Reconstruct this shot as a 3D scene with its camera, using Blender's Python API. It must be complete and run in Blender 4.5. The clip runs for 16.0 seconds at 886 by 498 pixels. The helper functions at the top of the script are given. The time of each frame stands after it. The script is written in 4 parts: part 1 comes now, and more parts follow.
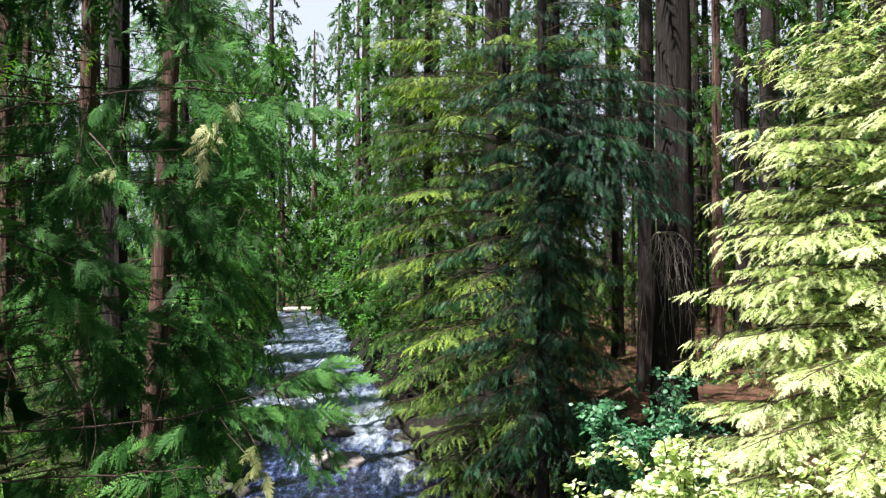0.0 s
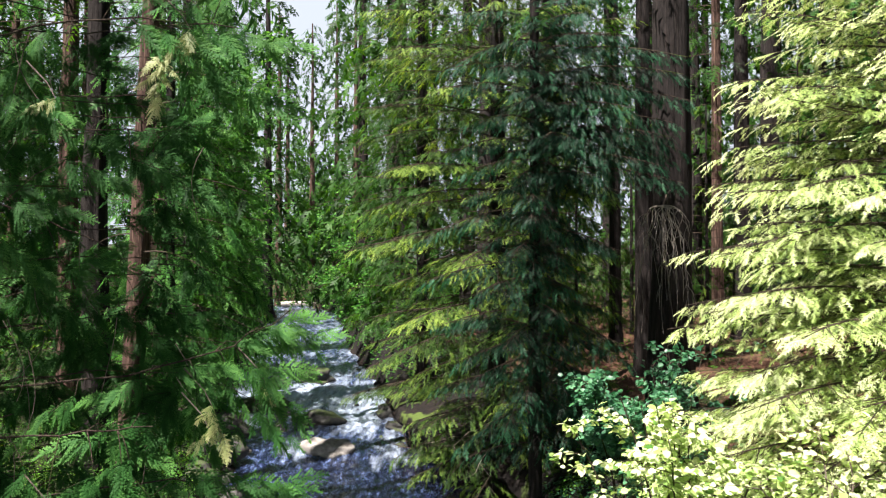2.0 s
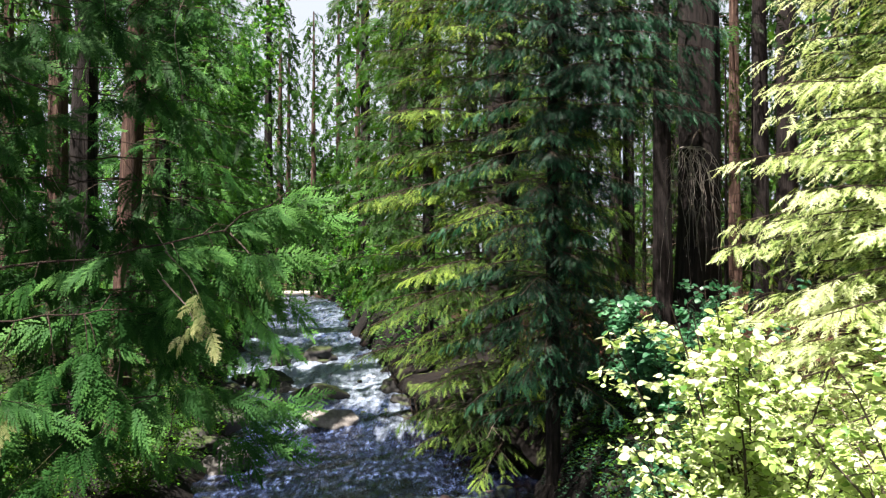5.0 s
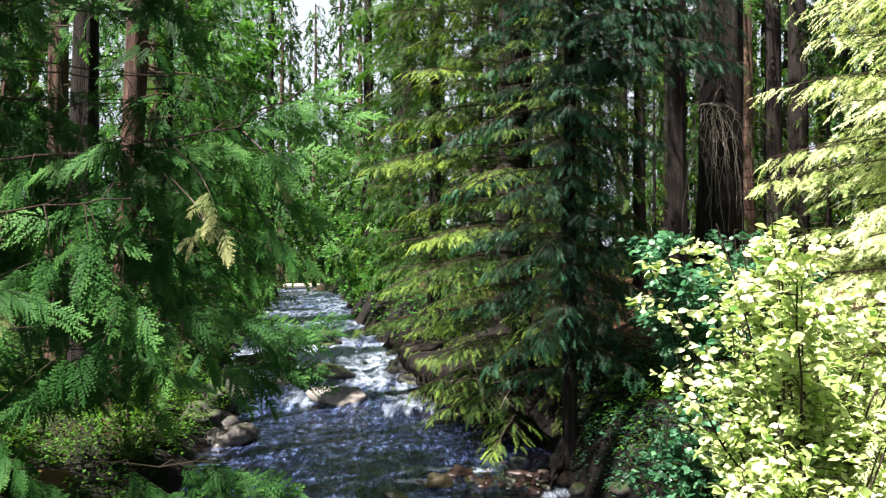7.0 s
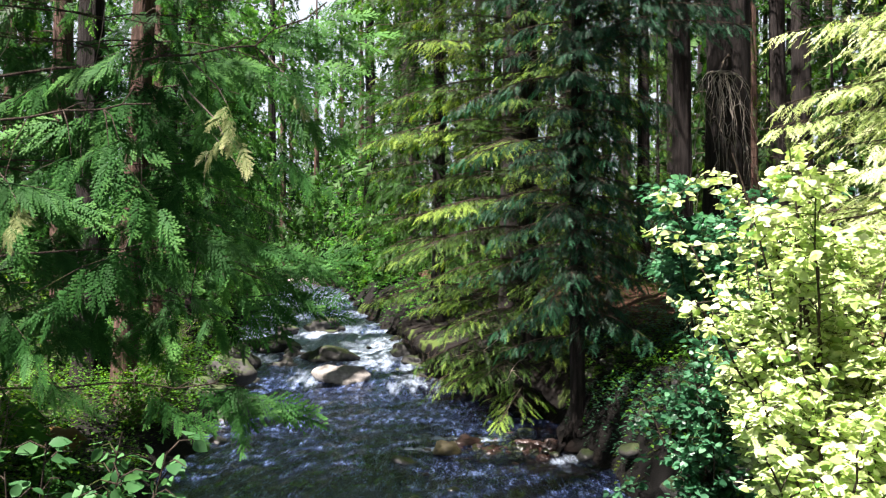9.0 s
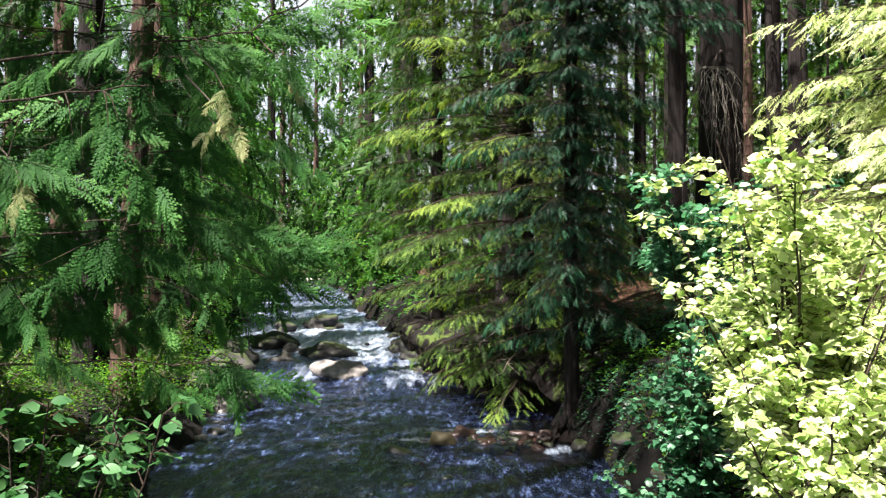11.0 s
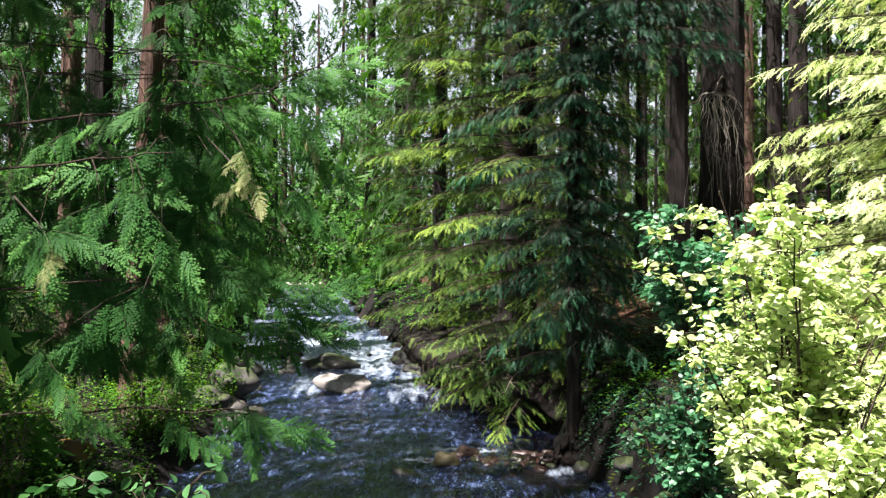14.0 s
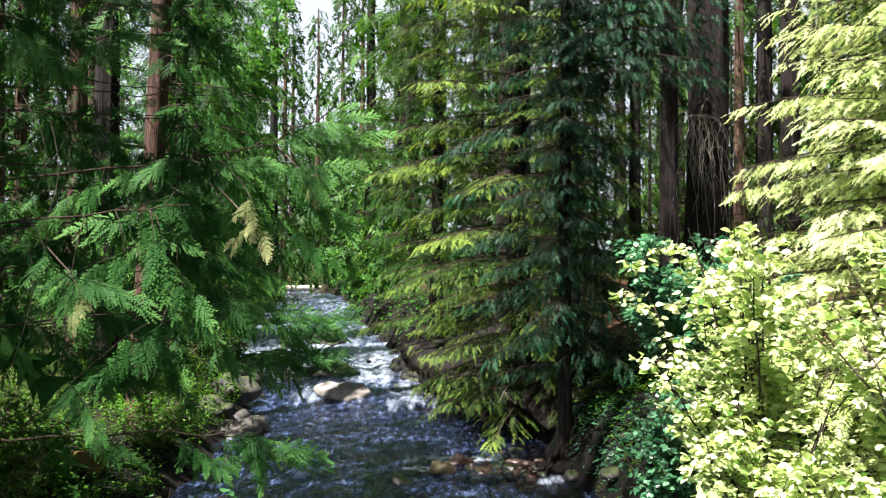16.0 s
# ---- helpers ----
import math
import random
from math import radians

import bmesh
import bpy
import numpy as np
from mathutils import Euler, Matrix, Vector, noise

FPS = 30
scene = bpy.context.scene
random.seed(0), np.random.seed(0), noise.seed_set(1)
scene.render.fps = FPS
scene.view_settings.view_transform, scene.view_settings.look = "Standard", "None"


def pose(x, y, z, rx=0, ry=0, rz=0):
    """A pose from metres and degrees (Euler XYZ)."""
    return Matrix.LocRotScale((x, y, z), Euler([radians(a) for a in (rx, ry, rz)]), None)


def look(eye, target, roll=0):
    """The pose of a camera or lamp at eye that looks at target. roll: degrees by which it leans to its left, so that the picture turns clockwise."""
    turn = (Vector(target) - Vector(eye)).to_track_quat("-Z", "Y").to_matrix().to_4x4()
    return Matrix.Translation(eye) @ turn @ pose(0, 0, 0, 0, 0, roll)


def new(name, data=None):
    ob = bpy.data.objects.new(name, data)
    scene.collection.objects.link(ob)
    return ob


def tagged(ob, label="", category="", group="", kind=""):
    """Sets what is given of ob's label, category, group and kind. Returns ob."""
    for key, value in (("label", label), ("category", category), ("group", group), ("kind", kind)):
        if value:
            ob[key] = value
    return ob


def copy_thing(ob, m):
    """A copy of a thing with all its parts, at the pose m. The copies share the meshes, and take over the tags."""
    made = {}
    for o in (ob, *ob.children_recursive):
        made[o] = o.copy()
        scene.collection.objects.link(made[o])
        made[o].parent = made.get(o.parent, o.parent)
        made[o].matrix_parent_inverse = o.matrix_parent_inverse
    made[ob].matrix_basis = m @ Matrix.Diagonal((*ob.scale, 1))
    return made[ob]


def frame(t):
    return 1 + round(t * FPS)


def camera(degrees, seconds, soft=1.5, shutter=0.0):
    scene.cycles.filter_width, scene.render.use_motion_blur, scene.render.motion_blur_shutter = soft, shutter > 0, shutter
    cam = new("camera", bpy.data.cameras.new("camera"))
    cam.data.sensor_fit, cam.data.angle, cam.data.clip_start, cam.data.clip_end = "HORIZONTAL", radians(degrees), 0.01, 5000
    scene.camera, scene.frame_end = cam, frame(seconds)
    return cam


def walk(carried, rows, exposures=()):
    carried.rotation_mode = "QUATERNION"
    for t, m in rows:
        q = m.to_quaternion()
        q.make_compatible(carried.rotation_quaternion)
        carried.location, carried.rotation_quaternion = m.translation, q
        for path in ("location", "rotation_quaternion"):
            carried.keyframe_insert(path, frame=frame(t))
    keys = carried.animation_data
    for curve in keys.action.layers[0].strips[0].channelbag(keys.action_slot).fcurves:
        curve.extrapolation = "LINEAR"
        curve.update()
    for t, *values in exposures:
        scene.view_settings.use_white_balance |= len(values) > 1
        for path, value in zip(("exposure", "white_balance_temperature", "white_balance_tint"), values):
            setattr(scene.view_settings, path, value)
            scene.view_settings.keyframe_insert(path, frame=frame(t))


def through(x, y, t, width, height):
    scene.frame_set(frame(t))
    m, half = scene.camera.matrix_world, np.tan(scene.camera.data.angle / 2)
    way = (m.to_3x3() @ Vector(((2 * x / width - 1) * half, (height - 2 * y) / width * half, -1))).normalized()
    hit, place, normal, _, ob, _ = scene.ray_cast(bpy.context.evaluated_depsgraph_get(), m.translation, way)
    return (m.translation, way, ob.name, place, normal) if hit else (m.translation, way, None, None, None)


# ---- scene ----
cam = camera(60.6, 16.0, 1.25)
METRES, EYE, TILT, LEAN, TURN = 5.0, 5.8, 1.2, 0.0, 0.0
ROWS = [
    (0.0, 0.0, 0.0, 0.0, -0.0, 0.0, -0.0),
    (0.5, 0.0098, 0.0243, -0.0196, 0.01, -0.02, -0.01),
    (1.0, 0.0208, 0.0506, -0.0418, 0.02, -0.05, 0.01),
    (1.5, 0.0344, 0.0775, -0.0659, 0.05, -0.09, 0.02),
    (2.0, 0.0471, 0.1075, -0.0918, 0.06, -0.11, 0.02),
    (2.5, 0.0557, 0.1381, -0.1198, 0.06, -0.14, 0.02),
    (3.0, 0.0597, 0.1705, -0.1495, 0.08, -0.17, 0.04),
    (3.5, 0.0549, 0.2039, -0.1808, 0.09, -0.2, 0.01),
    (4.0, 0.0385, 0.2369, -0.2139, 0.1, -0.22, 0.02),
    (6.5, -0.0243, 0.3765, -0.3894, 0.18, -0.28, -0.11),
    (7.0, -0.035, 0.3927, -0.4201, 0.17, -0.3, -0.09),
    (7.5, -0.0435, 0.4007, -0.4491, 0.19, -0.29, -0.08),
    (8.0, -0.0504, 0.4018, -0.4777, 0.19, -0.27, -0.14),
    (8.5, -0.0586, 0.3994, -0.5056, 0.19, -0.27, -0.1),
    (9.0, -0.0585, 0.3943, -0.5311, 0.2, -0.26, -0.02),
    (11.5, -0.0433, 0.3577, -0.5597, 0.18, -0.14, -0.11),
    (12.0, -0.0449, 0.3551, -0.5358, 0.19, -0.12, -0.11),
    (12.5, -0.0509, 0.356, -0.5046, 0.18, -0.09, -0.17),
    (13.0, -0.0578, 0.3521, -0.4877, 0.17, -0.09, -0.26),
    (13.5, -0.0584, 0.345, -0.4868, 0.18, -0.1, -0.32),
    (14.0, -0.0602, 0.3284, -0.4833, 0.2, -0.11, -0.34),
    (14.5, -0.0634, 0.2993, -0.4732, 0.21, -0.12, -0.34),
    (15.0, -0.0614, 0.2693, -0.4566, 0.22, -0.11, -0.39),
    (15.5, -0.0531, 0.2441, -0.4394, 0.21, -0.09, -0.41),
    (16.0, -0.044, 0.2227, -0.4243, 0.2, -0.07, -0.3),
]
walk(cam, [(t, pose(0, 0, EYE, TILT, LEAN, TURN) @ pose(METRES * x, METRES * y, METRES * z, 90 + pitch, roll, yaw)) for t, x, y, z, yaw, pitch, roll in ROWS],
     exposures=[(0.0, 2.08, 6080.0, 17.5), (4.0, 2.09, 6300.0, 18.0), (7.0, 2.29, 6250.0, 18.0), (9.0, 2.36, 6200.0, 18.0), (16.0, 2.30, 6180.0, 17.5)])

# ---- light ----
SUN_AZ, SUN_EL = (-0.70, -0.62), 63.0      # towards the sun: behind the camera, over the left bank
world = bpy.data.worlds.new("sky")
scene.world = world
world.use_nodes = True
wn = world.node_tree
sky = wn.nodes.new("ShaderNodeTexSky")
sky.sky_type = 'NISHITA'
sky.sun_disc = False
sky.sun_elevation = radians(SUN_EL)
sky.sun_rotation = math.atan2(SUN_AZ[0], SUN_AZ[1])
sky.air_density, sky.dust_density, sky.ozone_density = 1.0, 1.5, 1.0
wn.nodes["Background"].inputs["Strength"].default_value = 0.0165
wn.links.new(sky.outputs["Color"], wn.nodes["Background"].inputs["Color"])
sun = new("sun", bpy.data.lights.new("sun", 'SUN'))
sun.data.energy, sun.data.angle, sun.data.color = 5.0, radians(0.53), (1.0, 0.93, 0.8)
_l = math.hypot(*SUN_AZ)
_c = math.cos(radians(SUN_EL)) / _l
sun.matrix_world = look((SUN_AZ[0] * _c * 60, SUN_AZ[1] * _c * 60, math.sin(radians(SUN_EL)) * 60), (0, 0, 0))


# ---- materials ----
class Nodes:
    """A short way to write a node material."""

    def __init__(self, name):
        self.mat = bpy.data.materials.new(name)
        self.mat.use_nodes = True
        self.tree = self.mat.node_tree
        self.tree.nodes.clear()
        self.out = self.tree.nodes.new("ShaderNodeOutputMaterial")

    def add(self, kind, _set=None, **sockets):
        n = self.tree.nodes.new("ShaderNode" + kind)
        for k, v in (_set or {}).items():
            setattr(n, k, v)
        for k, v in sockets.items():
            s = n.inputs[int(k[1:])] if k[0] == "_" and k[1:].isdigit() else n.inputs[k.replace("_", " ")]
            if isinstance(v, bpy.types.NodeSocket):
                self.tree.links.new(v, s)
            else:
                s.default_value = v
        return n

    def ramp(self, fac, stops):
        n = self.add("ValToRGB", Fac=fac)
        e = n.color_ramp.elements
        while len(e) < len(stops):
            e.new(0.5)
        for i, (p, c) in enumerate(stops):
            e[i].position = p
            e[i].color = (*c, 1) if len(c) == 3 else c
        return n.outputs["Color"]

    def noise(self, vec, scale, detail=4.0, rough=0.55):
        return self.add("TexNoise", Vector=vec, Scale=scale, Detail=detail, Roughness=rough).outputs["Fac"]

    def mapped(self, scale):
        g = self.add("NewGeometry").outputs["Position"]
        return self.add("Mapping", Vector=g, Scale=scale).outputs["Vector"]

    def mix(self, fac, a, b):
        n = self.add("Mix", {"data_type": 'RGBA'}, _0=fac)
        for s, v in ((n.inputs[6], a), (n.inputs[7], b)):
            if isinstance(v, bpy.types.NodeSocket):
                self.tree.links.new(v, s)
            else:
                s.default_value = (*v, 1)
        return n.outputs[2]

    def math(self, op, a, b=0.0):
        return self.add("Math", {"operation": op}, _0=a, _1=b).outputs[0]

    def done(self, shader):
        self.tree.links.new(shader, self.out.inputs["Surface"])
        return self.mat


def foliage(name, dark, mid, bright, through=0.35, gloss=0.4, rough=0.55):
    """Leaves or needles: colour runs with each spray's own tone; light passes through them."""
    n = Nodes(name)
    tone = n.add("Attribute", {"attribute_name": "tone"}).outputs["Fac"]
    pos = n.add("NewGeometry").outputs["Position"]
    wide = n.noise(pos, 0.9, 2.0)
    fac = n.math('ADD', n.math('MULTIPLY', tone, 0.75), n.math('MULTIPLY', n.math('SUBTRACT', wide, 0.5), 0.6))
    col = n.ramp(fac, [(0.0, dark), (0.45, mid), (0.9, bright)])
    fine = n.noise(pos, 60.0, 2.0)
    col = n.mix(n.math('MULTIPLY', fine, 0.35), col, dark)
    b = n.add("BsdfPrincipled", Base_Color=col, Roughness=rough)
    b.inputs["Specular IOR Level"].default_value = gloss
    tcol = n.add("HueSaturation", Hue=0.485, Saturation=1.1, Value=1.4, Color=col).outputs["Color"]
    tr = n.add("BsdfTranslucent", Color=tcol)
    m = n.add("MixShader", _0=through, _1=b.outputs[0], _2=tr.outputs[0])
    return n.done(m.outputs[0])


def bark(name, dark, mid, light, moss=0.0, scale=1.0):
    n = Nodes(name)
    v = n.mapped((19 * scale, 19 * scale, 1.0 * scale))
    fine = n.mapped((40 * scale, 40 * scale, 6 * scale))
    a = n.noise(v, 1.0, 7.0, 0.7)
    f = n.noise(fine, 1.0, 4.0)
    h = n.math('ADD', n.math('MULTIPLY', a, 0.7), n.math('MULTIPLY', f, 0.3))
    col = n.ramp(h, [(0.3, dark), (0.5, mid), (0.72, light)])
    if moss:
        mk = n.ramp(n.noise(n.mapped((1.3, 1.3, 0.7)), 1.5, 5.0), [(0.62 - moss * 0.3, (0, 0, 0)), (0.7 - moss * 0.3, (1, 1, 1))])
        col = n.mix(mk, col, (0.05, 0.075, 0.015))
    bump = n.add("Bump", Height=h, Strength=1.0, Distance=0.07)
    b = n.add("BsdfPrincipled", Base_Color=col, Roughness=0.9, Normal=bump.outputs[0])
    b.inputs["Specular IOR Level"].default_value = 0.2
    return n.done(b.outputs[0])


def stone(name, low, high, moss=0.3, mossc=(0.05, 0.08, 0.012), wet=True):
    n = Nodes(name)
    pos = n.add("NewGeometry").outputs["Position"]
    up = n.add("SeparateXYZ", Vector=n.add("NewGeometry").outputs["Normal"]).outputs["Z"]
    h = n.noise(pos, 5.0, 8.0, 0.65)
    grain = n.noise(pos, 60.0, 3.0)
    col = n.ramp(n.math('ADD', n.math('MULTIPLY', h, 0.75), n.math('MULTIPLY', grain, 0.25)), [(0.32, low), (0.68, high)])
    mk = n.math('MULTIPLY', n.math('ADD', up, 0.3), n.noise(pos, 3.0, 6.0, 0.7))
    mk = n.ramp(mk, [(0.62 - moss * 0.5, (0, 0, 0)), (0.72 - moss * 0.5, (1, 1, 1))])
    col = n.mix(mk, col, mossc)
    z = n.add("SeparateXYZ", Vector=pos).outputs["Z"]
    rough = 0.75
    if wet:
        wetness = n.ramp(n.math('ADD', z, n.math('MULTIPLY', h, 0.15)), [(0.12, (1, 1, 1)), (0.24, (0, 0, 0))])
        col = n.mix(n.math('MULTIPLY', wetness, 0.6), col, low)
        rough = n.math('SUBTRACT', 0.8, n.math('MULTIPLY', wetness, 0.5))
    bump = n.add("Bump", Height=n.math('ADD', h, n.math('MULTIPLY', grain, 0.3)), Strength=0.6, Distance=0.03)
    b = n.add("BsdfPrincipled", Base_Color=col, Roughness=rough, Normal=bump.outputs[0])
    return n.done(b.outputs[0])


def soil():
    """Needle litter, moss and bare earth, painted near-black for the banks' shade; gravel under the water."""
    n = Nodes("forest_soil")
    pos = n.add("NewGeometry").outputs["Position"]
    a = n.noise(pos, 0.7, 5.0, 0.6)
    g = n.noise(pos, 30.0, 5.0, 0.7)
    litter = n.ramp(g, [(0.3, (0.02, 0.011, 0.007)), (0.5, (0.075, 0.037, 0.022)), (0.7, (0.19, 0.10, 0.062))])
    moss = n.ramp(g, [(0.3, (0.006, 0.009, 0.003)), (0.7, (0.028, 0.038, 0.009))])
    wet = n.add("Attribute", {"attribute_name": "tone"}).outputs["Fac"]
    green = n.add("Attribute", {"attribute_name": "green"}).outputs["Fac"]
    mm = n.ramp(n.math('ADD', a, n.math('MULTIPLY', green, 0.35)), [(0.56, (0, 0, 0)), (0.68, (1, 1, 1))])
    col = n.mix(mm, litter, moss)
    vor = n.add("TexVoronoi", Vector=pos, Scale=9.0)
    peb = n.ramp(vor.outputs["Distance"], [(0.0, (0.15, 0.10, 0.075)), (0.4, (0.07, 0.045, 0.034)), (0.7, (0.015, 0.011, 0.01))])
    peb = n.mix(n.math('MULTIPLY', n.noise(pos, 2.5, 4.0), 0.9), peb, (0.17, 0.06, 0.035))
    # shade along the banks, put into the colour as near-black earth
    shadowed = n.add("Attribute", {"attribute_name": "shadowed"}).outputs["Fac"]
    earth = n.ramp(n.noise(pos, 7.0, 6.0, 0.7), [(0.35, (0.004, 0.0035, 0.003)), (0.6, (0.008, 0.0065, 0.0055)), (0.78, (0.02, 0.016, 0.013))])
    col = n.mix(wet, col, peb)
    col = n.mix(shadowed, col, earth)
    bump = n.add("Bump", Height=n.math('ADD', g, n.math('MULTIPLY', vor.outputs["Distance"], n.math('MULTIPLY', wet, -0.8))), Strength=0.9, Distance=0.05)
    b = n.add("BsdfPrincipled", Base_Color=col, Roughness=0.9, Normal=bump.outputs[0])
    b.inputs["Specular IOR Level"].default_value = 0.2
    return n.done(b.outputs[0])


def stream_water():
    """Clear water: tinted to see through, blue sky glints painted on its ripples, glossy on top, white where it breaks.
    """
    n = Nodes("stream_water")
    pos = n.add("NewGeometry").outputs["Position"]
    flow = n.add("Mapping", Vector=pos, Rotation=(0, 0, radians(-9.6)), Scale=(1.0, 0.30, 1.0)).outputs["Vector"]
    r1 = n.noise(flow, 4.5, 4.0, 0.6)
    r2 = n.noise(flow, 17.0, 4.0, 0.6)
    hgt = n.math('ADD', n.math('MULTIPLY', r1, 0.7), n.math('MULTIPLY', r2, 0.3))
    bump = n.add("Bump", Height=hgt, Strength=1.0, Distance=0.30).outputs[0]
    foam = n.add("Attribute", {"attribute_name": "foam"}).outputs["Fac"]
    streak = n.add("Mapping", Vector=pos, Rotation=(0, 0, radians(-9.6)), Scale=(1.0, 0.17, 1.0)).outputs["Vector"]
    lace = n.noise(streak, 3.6, 6.0, 0.62)
    fm = n.math('ADD', foam, n.math('MULTIPLY', n.math('SUBTRACT', lace, 0.5), 1.15))
    fmask = n.ramp(fm, [(0.40, (0, 0, 0)), (1.0, (0.95, 0.95, 0.95))])
    fres = n.add("Fresnel", IOR=1.36, Normal=bump).outputs[0]
    fres = n.math('ADD', n.math('MULTIPLY', fres, 1.0), 0.03)
    clear = n.add("BsdfTransparent", Color=(0.40, 0.40, 0.42, 1)).outputs[0]
    # the sky's blue glints on the ripples, painted as diffuse colour
    ripple_tint = n.ramp(n.math('ADD', n.math('MULTIPLY', n.noise(flow, 8.0, 6.0, 0.7), 0.5), n.math('MULTIPLY', n.noise(flow, 30.0, 4.0, 0.75), 0.5)), [(0.44, (0.0015, 0.0025, 0.010)), (0.525, (0.008, 0.016, 0.062)), (0.595, (0.22, 0.31, 0.60))])
    sky_ripples = n.add("BsdfPrincipled", Base_Color=ripple_tint, Roughness=0.3, Normal=bump).outputs[0]
    ripple_share = n.add("Attribute", {"attribute_name": "ripple_mix"}).outputs["Fac"]
    ripple_mix = n.add("MixShader", _0=ripple_share, _1=clear, _2=sky_ripples).outputs[0]
    gl = n.add("BsdfGlossy", Color=(0.80, 0.88, 1.0, 1), Roughness=0.06, Normal=bump).outputs[0]
    w = n.add("MixShader", _0=fres, _1=ripple_mix, _2=gl).outputs[0]
    white = n.add("BsdfPrincipled", Base_Color=(0.55, 0.65, 0.80, 1), Roughness=0.5, Normal=bump)
    m = n.add("MixShader", _0=fmask, _1=w, _2=white.outputs[0])
    return n.done(m.outputs[0])


CEDAR = foliage("cedar_needles", (0.009, 0.032, 0.008), (0.043, 0.145, 0.033), (0.155, 0.36, 0.08), 0.45, 0.08)
FADED = foliage("faded_cedar", (0.12, 0.19, 0.05), (0.38, 0.40, 0.17), (0.66, 0.64, 0.36), 0.4)
HEMLOCK = foliage("hemlock_needles", (0.008, 0.022, 0.004), (0.055, 0.125, 0.015), (0.27, 0.39, 0.055), 0.38, 0.2)
FIR = foliage("fir_needles", (0.004, 0.018, 0.009), (0.02, 0.088, 0.042), (0.055, 0.20, 0.09), 0.3, 0.25)
# strong sun on the young fir is put into this pale colour
SUNLITFIR = foliage("sunlit_fir_needles", (0.05, 0.105, 0.012), (0.33, 0.45, 0.12), (0.74, 0.79, 0.46), 0.35)
FARGREEN = foliage("far_needles", (0.009, 0.030, 0.005), (0.033, 0.105, 0.014), (0.104, 0.250, 0.027), 0.4, 0.2)
# one kind of leaf in two colours: bleached by sun, then cool in shade
SUNLITLEAF = foliage("sunlit_broad_leaves", (0.05, 0.14, 0.02), (0.40, 0.54, 0.16), (0.86, 0.88, 0.62), 0.35, 0.8, 0.33)
SHADEDLEAF = foliage("shaded_broad_leaves", (0.018, 0.07, 0.032), (0.062, 0.19, 0.095), (0.17, 0.37, 0.19), 0.4, 0.6, 0.4)
ALDER = foliage("alder_leaves", (0.013, 0.055, 0.010), (0.075, 0.24, 0.04), (0.19, 0.43, 0.08), 0.45, 0.2)
HERB = foliage("herb_leaves", (0.012, 0.045, 0.005), (0.072, 0.20, 0.02), (0.26, 0.45, 0.045), 0.42, 0.2)
PLANTLEAF = foliage("plant_leaves", (0.012, 0.05, 0.013), (0.05, 0.15, 0.05), (0.12, 0.27, 0.10), 0.4, 0.3, 0.5)
MOSSY = foliage("moss_tufts", (0.03, 0.05, 0.008), (0.07, 0.11, 0.02), (0.16, 0.18, 0.03), 0.3, 0.1)
BARK = bark("fir_bark", (0.005, 0.004, 0.004), (0.015, 0.012, 0.011), (0.048, 0.038, 0.034))
REDBARK = bark("cedar_bark", (0.018, 0.01, 0.008), (0.07, 0.042, 0.032), (0.24, 0.155, 0.115))
TWIG = bark("dead_twig", (0.08, 0.06, 0.05), (0.2, 0.16, 0.13), (0.36, 0.31, 0.26), 0.0, 4.0)
LIMB = bark("limb_bark", (0.02, 0.015, 0.011), (0.06, 0.044, 0.032), (0.14, 0.11, 0.085), 0.2, 3.0)
PALE = bark("bleached_wood", (0.2, 0.17, 0.14), (0.4, 0.36, 0.31), (0.6, 0.56, 0.5), 0.0, 2.0)
ROCK = stone("river_stone", (0.016, 0.015, 0.014), (0.075, 0.07, 0.062), -0.15)
PALEROCK = stone("pale_river_stone", (0.07, 0.062, 0.056), (0.30, 0.28, 0.255), -0.6)
DARKROCK = stone("mossy_stone", (0.008, 0.008, 0.007), (0.045, 0.042, 0.038), 0.3, (0.028, 0.042, 0.008))
ORANGEROCK = stone("orange_moss_stone", (0.015, 0.014, 0.007), (0.045, 0.042, 0.014), 0.7, (0.11, 0.062, 0.004), False)
TANROCK = stone("olive_river_stone", (0.03, 0.026, 0.012), (0.14, 0.115, 0.06), -0.3)
REDROCK = stone("red_river_stone", (0.02, 0.011, 0.009), (0.058, 0.033, 0.027), -0.6)
# near-black, with the shade on the bank lip put into the colour
SHADEDEARTH = bark("shaded_earth", (0.002, 0.0017, 0.0015), (0.006, 0.0045, 0.0036), (0.016, 0.011, 0.008), 0.25, 0.25)
SOIL = soil()
WATER = stream_water()


# ---- numbers for shapes ----
rng = np.random.default_rng(7)


def hash2(ix, iy, seed):
    h = (ix * 374761393 + iy * 668265263 + seed * 1442695041) & 0xFFFFFFFF
    h = ((h ^ (h >> 13)) * 1274126177) & 0xFFFFFFFF
    return ((h ^ (h >> 16)) & 0xFFFF) / 65535.0


def vnoise(x, y, seed=0):
    ix, iy = np.floor(x).astype(np.int64), np.floor(y).astype(np.int64)
    fx, fy = x - ix, y - iy
    fx, fy = fx * fx * (3 - 2 * fx), fy * fy * (3 - 2 * fy)
    a, b = hash2(ix, iy, seed), hash2(ix + 1, iy, seed)
    c, d = hash2(ix, iy + 1, seed), hash2(ix + 1, iy + 1, seed)
    return (a + (b - a) * fx) * (1 - fy) + (c + (d - c) * fx) * fy


def fbm(x, y, octaves=4, seed=0):
    s, amp, tot = 0.0, 1.0, 0.0
    for o in range(octaves):
        s = s + amp * vnoise(x * 2 ** o, y * 2 ** o, seed + o)
        tot += amp
        amp *= 0.5
    return s / tot


